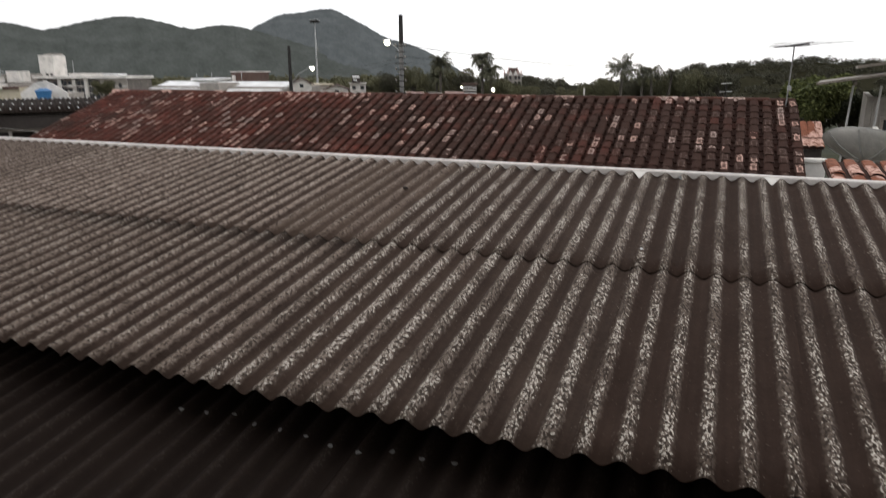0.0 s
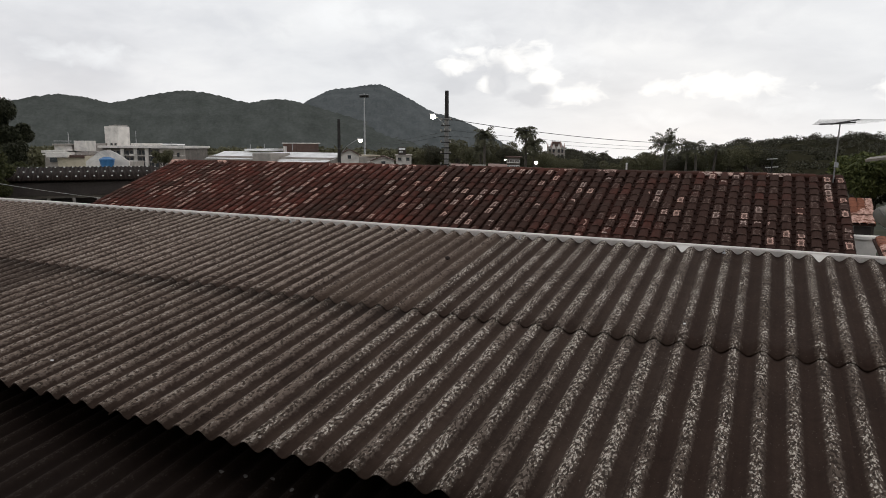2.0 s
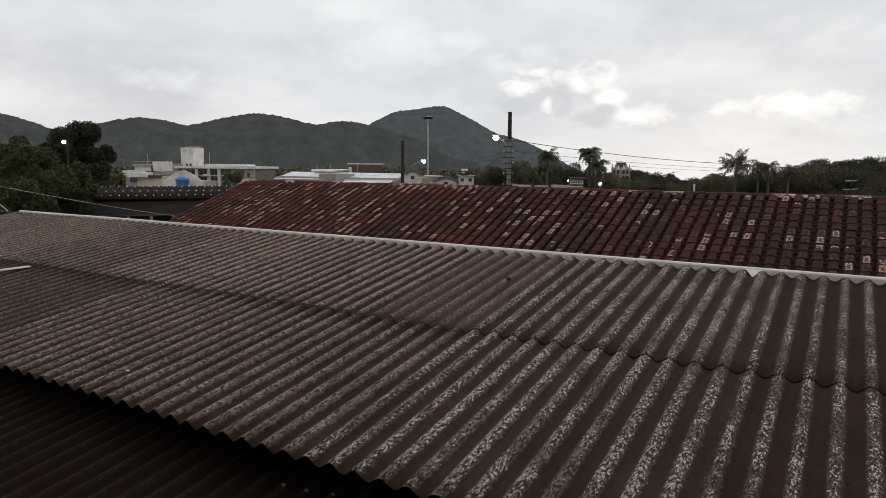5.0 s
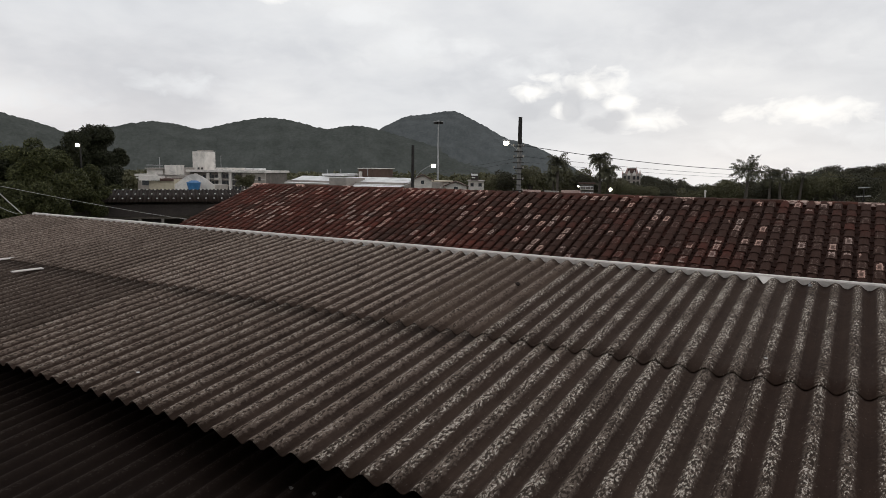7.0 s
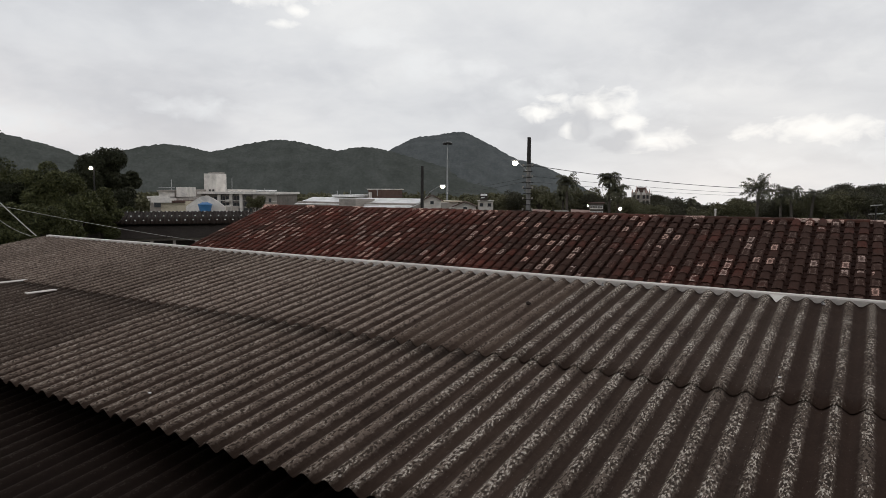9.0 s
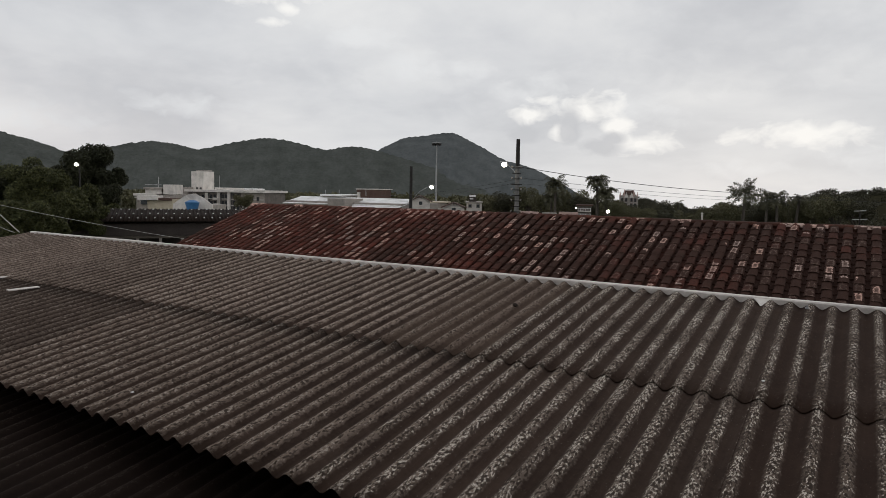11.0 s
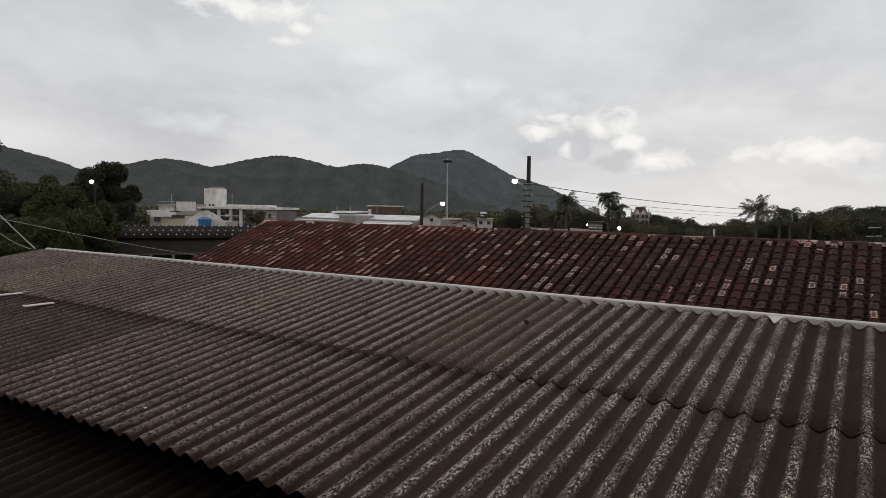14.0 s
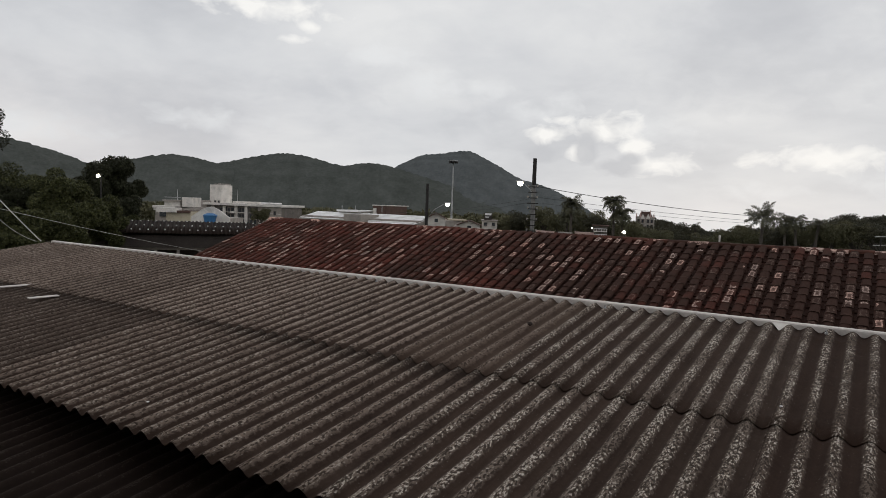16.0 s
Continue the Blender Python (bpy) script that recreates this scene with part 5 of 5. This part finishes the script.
def tree(centre, r, leaves, size, material, seed, label, height=1.0, name="tree"):
    """A tapered trunk with limbs that reach into a crown of loose leaf clumps."""
    x, y, z = centre
    ob = thing(name, (x, y, -7.0), label, "tree", "town trees")
    zc = z + 7.0
    blobs = crown_blobs(r, seed, height=height)
    bm = bmesh.new()
    fork = max(0.5, zc - r * 0.9)
    add_tube(bm, (0, 0, 0), (0, 0, fork), 0.05 * r + 0.08, 0.035 * r + 0.05, 8)
    for b in blobs[:9]:
        mid = Vector((b[0] * 0.45, b[1] * 0.45, zc - r * 0.4))
        add_tube(bm, (0, 0, fork - 0.1), mid, 0.03 * r + 0.03, 0.02 * r + 0.02, 6)
        add_tube(bm, mid, (b[0], b[1], zc + b[2]), 0.02 * r + 0.02, 0.01, 5)
    part("trunk", bm, MAT["trunk"], ob)
    me = leaf_mesh("crown", [(b[0], b[1], b[2] + zc, b[3]) for b in blobs], leaves, size, MAT[material], seed)
    part_mesh("crown", me, ob)
    return ob


def palm(top, r, seed, label, drop=1.0, fronds=22):
    """A slender ringed trunk with arching, feathered fronds."""
    x, y, z = top
    rng = random.Random(seed)
    ob = thing("palm_tree", (x, y, -7.0), label, "palm", "palms")
    h = z + 7.0 - r * 0.78
    lean = rng.uniform(-0.5, 0.5)
    bm = bmesh.new()
    for k in range(8):
        f0, f1 = k / 8, (k + 1) / 8
        add_tube(bm, (lean * f0 * f0, 0, h * f0), (lean * f1 * f1, 0, h * f1), 0.20 - 0.06 * f0, 0.19 - 0.06 * f0, 8)
    part("trunk", bm, MAT["trunk"], ob)
    verts, faces = [], []
    for k in range(fronds):
        a = 2.4 * k + rng.uniform(-0.3, 0.3)
        lean_out = radians(rng.uniform(6, 28) + 95 * (k / fronds) ** 1.1)
        bend = radians(rng.uniform(70, 130)) * drop
        ln = r * rng.uniform(0.8, 1.15)
        side = Vector((-math.sin(a), math.cos(a), 0))
        p = Vector((lean, 0, h))
        steps = 14
        for i in range(steps):
            s = i / steps
            th = lean_out + bend * s ** 1.5
            d = Vector((math.sin(th) * math.cos(a), math.sin(th) * math.sin(a), math.cos(th)))
            q = p + d * ln / steps
            o = len(verts)
            w0, w1 = 0.016 * r * (1.2 - s), 0.016 * r * (1.1 - s)
            verts += [p - side * w0, p + side * w0, q + side * w1, q - side * w1]
            faces.append((o, o + 1, o + 2, o + 3))
            if i > 1:
                # leaflets stand off the rib at every angle and hang at their tips
                w = ln * 0.30 * math.sin(math.pi * min(1.0, 0.18 + 0.8 * s)) + 0.04 * ln
                for sg in (-1, 1):
                    for _ in range(4):
                        b0 = p.lerp(q, rng.random())
                        out = (side * sg * rng.uniform(0.5, 1.0) + d * rng.uniform(0.2, 0.9) + Vector((0, 0, rng.uniform(-0.5, 0.6)))).normalized()
                        mid = b0 + out * w * 0.55
                        tip = mid + (out * 0.5 + Vector((0, 0, -0.75))) * w * rng.uniform(0.35, 0.6)
                        t = d * 0.011 * r
                        o = len(verts)
                        verts += [b0 - t, b0 + t, mid + t, mid - t, tip]
                        faces += [(o, o + 1, o + 2, o + 3), (o + 3, o + 2, o + 4)]
            p = q
    part_mesh("crown", mesh_of("crown", verts, faces, MAT["palm"]), ob)


for k, (p, r, drop, fronds) in enumerate(((PALM_0, 1.6, 1.1, 32), (PALM_1, 1.6, 1.1, 36), (PALM_2, 2.2, 0.6, 20), (PALM_3, 1.2, 1.1, 16), (PALM_4, 1.7, 1.1, 16), (PALM_5, 1.9, 1.1, 18),
                                          (PALM_6, 1.5, 1.15, 15), (PALM_7, 1.6, 0.9, 16), (PALM_8, 1.6, 1.1, 28), (PALM_9, 1.7, 1.2, 32))):
    palm(p, r, 40 + k, "tall palm with upright arching fronds" if drop < 0.9 else "tall palm with drooping feathery fronds against the sky", drop, fronds)
for k, ((p, r)) in enumerate(MID):
    tree((p[0], p[1], p[2] - r * 0.4), r * 1.15, 6500, 0.105, "leaf_wood" if k % 4 == 1 else "leaf_far_hazed", 200 + k, "leafy broad-crowned town tree, dark green in the dusk", 0.85)
NEAR_KIND = ["leaf_dark"] * 4 + ["leaf"] * 8 + ["leaf_dark"] * 2 + ["leaf"] * 6
for k, (p, r) in enumerate((NEAR_0, NEAR_1, NEAR_2, NEAR_3, NEAR_4, NEAR_5, NEAR_6, NEAR_7, NEAR_8, NEAR_9, NEAR_10, NEAR_11, NEAR_12, NEAR_13, NEAR_14, NEAR_15, NEAR_16, NEAR_17, NEAR_18, NEAR_19)):
    dark = NEAR_KIND[k] == "leaf_dark"
    tree(p, r, 15000, 0.10 if k < 4 else 0.052, NEAR_KIND[k], 300 + k, "dense dark evergreen tree" if dark else "bushy green tree beyond the shed roof")

# wooded rise behind the palms
RISE = [(-1.9, 0.13, 0.42, 0.24, 0.35), (2.9, 0.33, 0.15, 0.14, 1.2), (5.7, 0.58, 0.30, 0.20, 0.6), (13, 0.5, 0.1, 0.1, 3), (-8.0, -1.5, 0.15, 0.2, 1.0), (-15.0, -0.85, 0.2, 0.25, 1.0), (-21, -1.0, 0.2, 0.2, 2.0)]
RISE_AZ = np.arange(-26, 28, 0.11)
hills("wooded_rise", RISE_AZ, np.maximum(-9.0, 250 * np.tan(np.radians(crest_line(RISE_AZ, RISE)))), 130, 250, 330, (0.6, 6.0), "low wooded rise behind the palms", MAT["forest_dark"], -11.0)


def far_wood():
    """Tree crowns along the wooded rise."""
    rng = random.Random(9)
    blobs = []
    for _ in range(760):
        az = rng.uniform(-22, 16)
        d = rng.choice((250, 247, 242, 232, 222, 210, 195, 180, 165))
        crest = 250 * math.tan(radians(float(crest_line(np.array([az]), RISE)[0]))) + 11
        rise = min(1, (d - 130) / 120) ** 0.9
        z = -11 + crest * rise + rng.uniform(-0.6, 0.5)
        a = radians(az)
        blobs.append((d * math.sin(a), d * math.cos(a), z, rng.uniform(1.3, 2.5)))
    me = leaf_mesh("far_woodland", blobs, 190000, 0.26, MAT["leaf_wood"], 77)
    tagged(new("far_woodland", me), "dark massed tree crowns on the wooded rise", "woodland", kind="stuff")


far_wood()


def town_belt():
    """Trees between the houses and the foot of the hills."""
    rng = random.Random(19)
    blobs = []
    for _ in range(700):
        az, d = radians(rng.uniform(-70, -19)), rng.choice((210, 250, 300, 360, 440, 540, 680))
        blobs.append((d * math.sin(az), d * math.cos(az), ground_z(d) + rng.uniform(0.8, 2.8) + d * 0.008, rng.uniform(1.8, 3.2) * (0.7 + d / 500)))
    me = leaf_mesh("town_greenery", blobs, 70000, 0.75, MAT["leaf_far_hazed"], 78, flat=0.7)
    tagged(new("town_greenery", me), "dark belt of trees between town and hills", "woodland", kind="stuff")


town_belt()


# ---- neighbour's dark roof with white screw caps ----
def neighbour():
    ob = thing("screw_capped_shed", NB["at"], "neighbouring shed with a black corrugated roof and white screw caps", "shed", turn=NB["turn"])
    L, run, rise = NB["length"], NB["run"], NB["rise"]
    ang = math.degrees(math.atan2(rise, run))
    ln = math.hypot(run, rise)
    v, f = sheet_mesh(ln, along=2, seed=3)
    me = mesh_of("sheet", v, f, MAT["sheet_black"], smooth=True)
    for k in range(-3, int(L / (6 * PITCH)) + 1):
        part_mesh("sheet", me, ob, pose(6 * PITCH * k, 0, 0, ang, 0, 0))
    cap = bmesh.new()
    add_tube(cap, (0, 0, -0.01), (0, 0, 0.030), 0.033, 0.024, 8)
    cm = bpy.data.meshes.new("screw_cap")
    cap.to_mesh(cm)
    cap.free()
    cm.materials.append(MAT["white_screw"])
    for r, s in enumerate((0.75, 2.0, 3.3)):
        for k in range(-4, int(L / 0.354) + 3):
            c, sn = math.cos(radians(ang)), math.sin(radians(ang))
            part_mesh("screw_cap", cm, ob, pose(0.354 * k + 0.12 * r, s * c, s * sn + 0.005))
    part("fascia", box((L + 3.4, 0.1, 0.55), (L / 2 - 1.5, 0.35, -0.42)), MAT["dark_wall"], ob, "dark boarded fascia")
    part("wall", box((L + 3.2, 0.15, 5.0), (L / 2 - 1.5, 1.6, -3.3)), MAT["dark_wall"], ob)
    for k in range(10):
        part("post", box((0.12, 0.12, 4.8), (k * 0.95 - 3.0, 0.5, -3.1)), MAT["plaster_grey"], ob)
    part("beam", box((L + 3.2, 0.14, 0.12), (L / 2 - 1.5, 0.48, -0.75)), MAT["wood"], ob)
    part("back_wall", box((L + 3.2, 0.15, 5.2), (L / 2 - 1.5, run - 0.25, -2.25)), MAT["dark_wall"], ob)


neighbour()


# ---- roof antenna, dish and the house at the end of the tiled roof ----
def antenna():
    ob = thing("roof_antenna", (1.00, 13.02, -0.62), "thin television antenna leaning on the tiled roof ridge", "antenna")
    part("mast", tube((-0.02, 0, 0), (0.0, 0, 1.0), 0.012, 0.011, 8), MAT["concrete"], ob)
    a, b = Vector((-0.16, -0.45, 0.95)), Vector((0.34, 0.75, 1.06))
    boom = part("boom", tube(a, b, 0.012, None, 6), MAT["pole_dark"], ob)
    for k in range(6):
        c = a.lerp(b, k / 5)
        half = 0.32 + 0.085 * k
        part("element", tube(c - Vector((half * 0.8, -half * 0.15, 0)), c + Vector((half, -half * 0.15, 0.0)), 0.0032, None, 5), MAT["concrete"], boom)
    part("dipole", tube(a + Vector((-0.16, 0.12, 0.0)), a + Vector((0.36, 0.2, 0.035)), 0.012, None, 6), MAT["pole_dark"], boom)
    part("bracket", box((0.06, 0.06, 0.08), (0.0, -0.02, 0.30), 0.005), MAT["galvanised"], ob)


antenna()


def dish():
    ob = thing("satellite_dish", (2.12, 12.3, -1.38), "large weathered grey satellite dish tilted up to the sky", "dish")
    R, depth, seg, rings = 0.66, 0.25, 40, 8
    m = pose(0, 0, 0, -24, 14, 0)
    verts, faces = [], []
    for side in (0, 1):
        for r in range(rings + 1):
            q = R * r / rings
            for i in range(seg):
                a = 2 * math.pi * i / seg
                verts.append((q * math.cos(a), q * math.sin(a), depth * (r / rings) ** 2 - 0.012 * side))
    N = (rings + 1) * seg
    for r in range(rings):
        for i in range(seg):
            j = (i + 1) % seg
            a = r * seg
            faces.append((a + i, a + j, a + seg + j, a + seg + i))
            faces.append((N + a + i, N + a + seg + i, N + a + seg + j, N + a + j))
    for i in range(seg):
        j = (i + 1) % seg
        a = rings * seg
        faces.append((a + i, a + j, N + a + j, N + a + i))
    part_mesh("reflector", mesh_of("reflector", verts, faces, MAT["dish"], smooth=True), ob, m)
    bm = bmesh.new()
    for i in range(seg):
        a, b = 2 * math.pi * i / seg, 2 * math.pi * (i + 1) / seg
        add_tube(bm, (R * math.cos(a), R * math.sin(a), depth), (R * math.cos(b), R * math.sin(b), depth), 0.012, 0.012, 5)
    part("rim", bm, MAT["cable_pale"], ob, "pale tubular rim", m)
    for k in range(8):
        a = 2 * math.pi * k / 8 + 0.25
        bm = bmesh.new()
        pts = [Vector((R * f * math.cos(a), R * f * math.sin(a), depth * f * f - 0.022)) for f in (0.12, 0.4, 0.7, 1.0)]
        for p, q in zip(pts, pts[1:]):
            add_tube(bm, p, q, 0.012, 0.012, 5)
        part("rib", bm, MAT["cable_pale"], ob, "pale curved rib", m)
    for k in range(3):
        a = 2 * math.pi * k / 3 + 0.4
        part("strut", tube((R * 0.96 * math.cos(a), R * 0.96 * math.sin(a), depth), (0, 0, 0.50), 0.010, None, 6), MAT["cable_pale"], ob, "", m)
    part("receiver", tube((0, 0, 0.46), (0, 0, 0.55), 0.045, 0.04, 12), MAT["plaster_white"], ob, "white receiver head", m)
    part("post", tube((0, 0, -5.62), (0, 0, -0.02), 0.04, None, 8), MAT["galvanised"], ob)


dish()


def corner_parapet():
    ob = thing("white_parapet", (1.27, 11.45, -7.0), "short white plastered wall at the corner of the tiled roof", "wall")
    part("body", box((0.42, 0.16, 5.66), (0, 0, 2.83), 0.01), MAT["plaster_white"], ob)
    part("cap", box((0.50, 0.22, 0.05), (0.0, 0, 5.685), 0.01), MAT["plaster_white"], ob)


corner_parapet()


def tile_lean_to(at, cols, length, slope, label, material, turn=0, col=0.2):
    """A small slope of half-round clay tiles on a timber deck."""
    ob = thing("tiled_lean_to", at, label, "roof", turn=turn)
    v, f = barrel(0.40, 0.078, 0.066)
    me = mesh_of("roof_tile", v, [q[::-1] for q in f], MAT[material])
    rows = int(length / 0.33)
    for k in range(cols):
        for r in range(rows):
            part_mesh("roof_tile", me, ob, pose(col * k, 0.33 * r * math.cos(radians(slope)), 0.33 * r * math.sin(radians(slope)) + 0.012 * (r % 2), slope - 2, 0, random.uniform(-1.5, 1.5)))
    part("deck", box((col * cols, length, 0.03), (col * (cols - 1) / 2, length / 2, -0.02), 0, pose(0, 0, 0, slope, 0, 0)), MAT["clay_pan"], ob)
    part("wall", box((col * cols - 0.1, 0.14, at[2] + 6.9), (col * (cols - 1) / 2, 0.2, -(at[2] + 7.0) / 2)), MAT["dark_wall"], ob)


tile_lean_to((1.32, 8.85, -1.27), 9, 1.0, 8, "small orange clay-tile roof behind the white flashing", "clay_new")
tile_lean_to((1.60, 15.2, -1.50), 3, 1.1, 24, "patch of bright orange clay tiles beyond the parapet", "clay_new", col=0.13)


def porch_house():
    ob = thing("porch_house", (3.05, 17.6, -7.0), "weathered grey boarded house with a thin slab porch roof", "house", turn=-8)
    for k in range(9):
        part("wall_board", box((0.27, 0.05, 6.4), (0.14 + 0.28 * k, 0.012 * (k % 2), 3.2), 0.006), MAT["wood"] if k % 3 == 1 else MAT["plaster_grey"], ob)
    part("side_wall", box((0.12, 4.0, 6.4), (-0.06, 2.0, 3.2)), MAT["plaster_grey"], ob)
    part("corner_pillar", box((0.34, 0.34, 6.8), (0.85, -0.6, 3.4), 0.01), MAT["plaster_cream"], ob, "cream corner pillar")
    part("porch_roof", box((3.6, 3.6, 0.05), (1.8, 0.4, 0), 0.006, pose(-1.10, 0, 6.69, 0, -9.0, 0)), MAT["wood"], ob, "thin weathered slab roof")
    part("upper_roof", box((3.2, 3.4, 0.06), (1.6, 1.6, 0), 0.006, pose(-0.39, 0, 7.03, 0, -9.0, 0)), MAT["wood"], ob, "dark upper roof slab")
    for k in range(5):
        part("rafter", box((0.06, 3.2, 0.10), (-0.4 + 0.7 * k, 0.4, 6.72 + 0.111 * k)), MAT["wood"], ob)
    for x in (-0.55, -0.05):
        part("post", tube((x - 0.06, -0.9, 0), (x + 0.12, -0.9, 6.66), 0.022, None, 8), MAT["cable_pale"], ob, "pale slim porch post")
    window_part(ob, (0.42, -0.04, 5.75), 0.42, 0.42, "plaster_grey")
    part("shutter_bar", box((0.5, 0.05, 0.05), (0.42, -0.07, 5.5)), MAT["wood"], ob)


porch_house()
tree((2.25, 21.5, -0.95), 0.85, 7000, 0.06, "leaf_light", 501, "yellow-green shrub beside the porch")
tree((3.4, 22.6, -1.2), 0.8, 6000, 0.06, "leaf_dark", 503, "dark shrub in the shade of the porch")
tree((2.75, 22.5, -0.75), 0.75, 6000, 0.06, "leaf_light", 502, "yellow-green shrub under the porch roof edge")


def vent_pipe(pos):
    ob = thing("vent_pipe", (pos[0], pos[1], -7.0), "slim white plastic vent pipe behind the tiled ridge", "pipe")
    h = pos[2] + 7.0
    part("pipe", tube((0, 0, 0), (0, 0, h), 0.018, None, 10), MAT["plaster_white"], ob)
    part("cap", tube((0, 0, h), (0, 0, h + 0.03), 0.026, 0.018, 10), MAT["plaster_white"], ob)


vent_pipe(PIPE)


def mini_antenna(pos):
    ob = thing("small_antenna", (pos[0], pos[1], -7.0), "small pale antenna on a pole before the dark trees", "antenna")
    h = pos[2] + 7.0
    part("pole", tube((0, 0, 0), (0, 0, h), 0.02, None, 8), MAT["pole_dark"], ob)
    for z, w in ((h, 0.34), (h - 0.28, 0.42)):
        part("element", tube((-w / 2, 0, z), (w / 2, 0, z + 0.03), 0.016, None, 6), MAT["cable_pale"], ob)


mini_antenna(MINI)


# ---- the unseen house behind the view, added; it shades the near roofs ----
def home():
    ob = thing("unseen_house", (0, 0, -7.0), "unseen plain rendered house with an open upper window, added behind the view", "house")
    for size, at in (((9, 0.2, 6.2), (0, -1.0, 3.1)), ((9, 0.2, 0.9), (0, -1.0, 8.75)), ((3.6, 0.2, 2.1), (-2.7, -1.0, 7.25)), ((3.6, 0.2, 2.1), (2.7, -1.0, 7.25)), ((9, 0.2, 9.2), (0, -5.0, 4.6)), ((0.2, 3.8, 9.2), (-4.4, -3.0, 4.6)), ((0.2, 3.8, 9.2), (4.4, -3.0, 4.6))):
        part("wall", box(size, at), MAT["plaster_grey"], ob)
    # added overhang, out of view, keeps skylight off the lower roof
    part("eave_slab", box((9.8, 5.8, 0.15), (0, -2.6, 9.3), 0.01), MAT["plaster_grey"], ob)
    part("floor_slab", box((8.6, 3.8, 0.15), (0, -3.0, 5.6)), MAT["plaster_grey"], ob)


home()
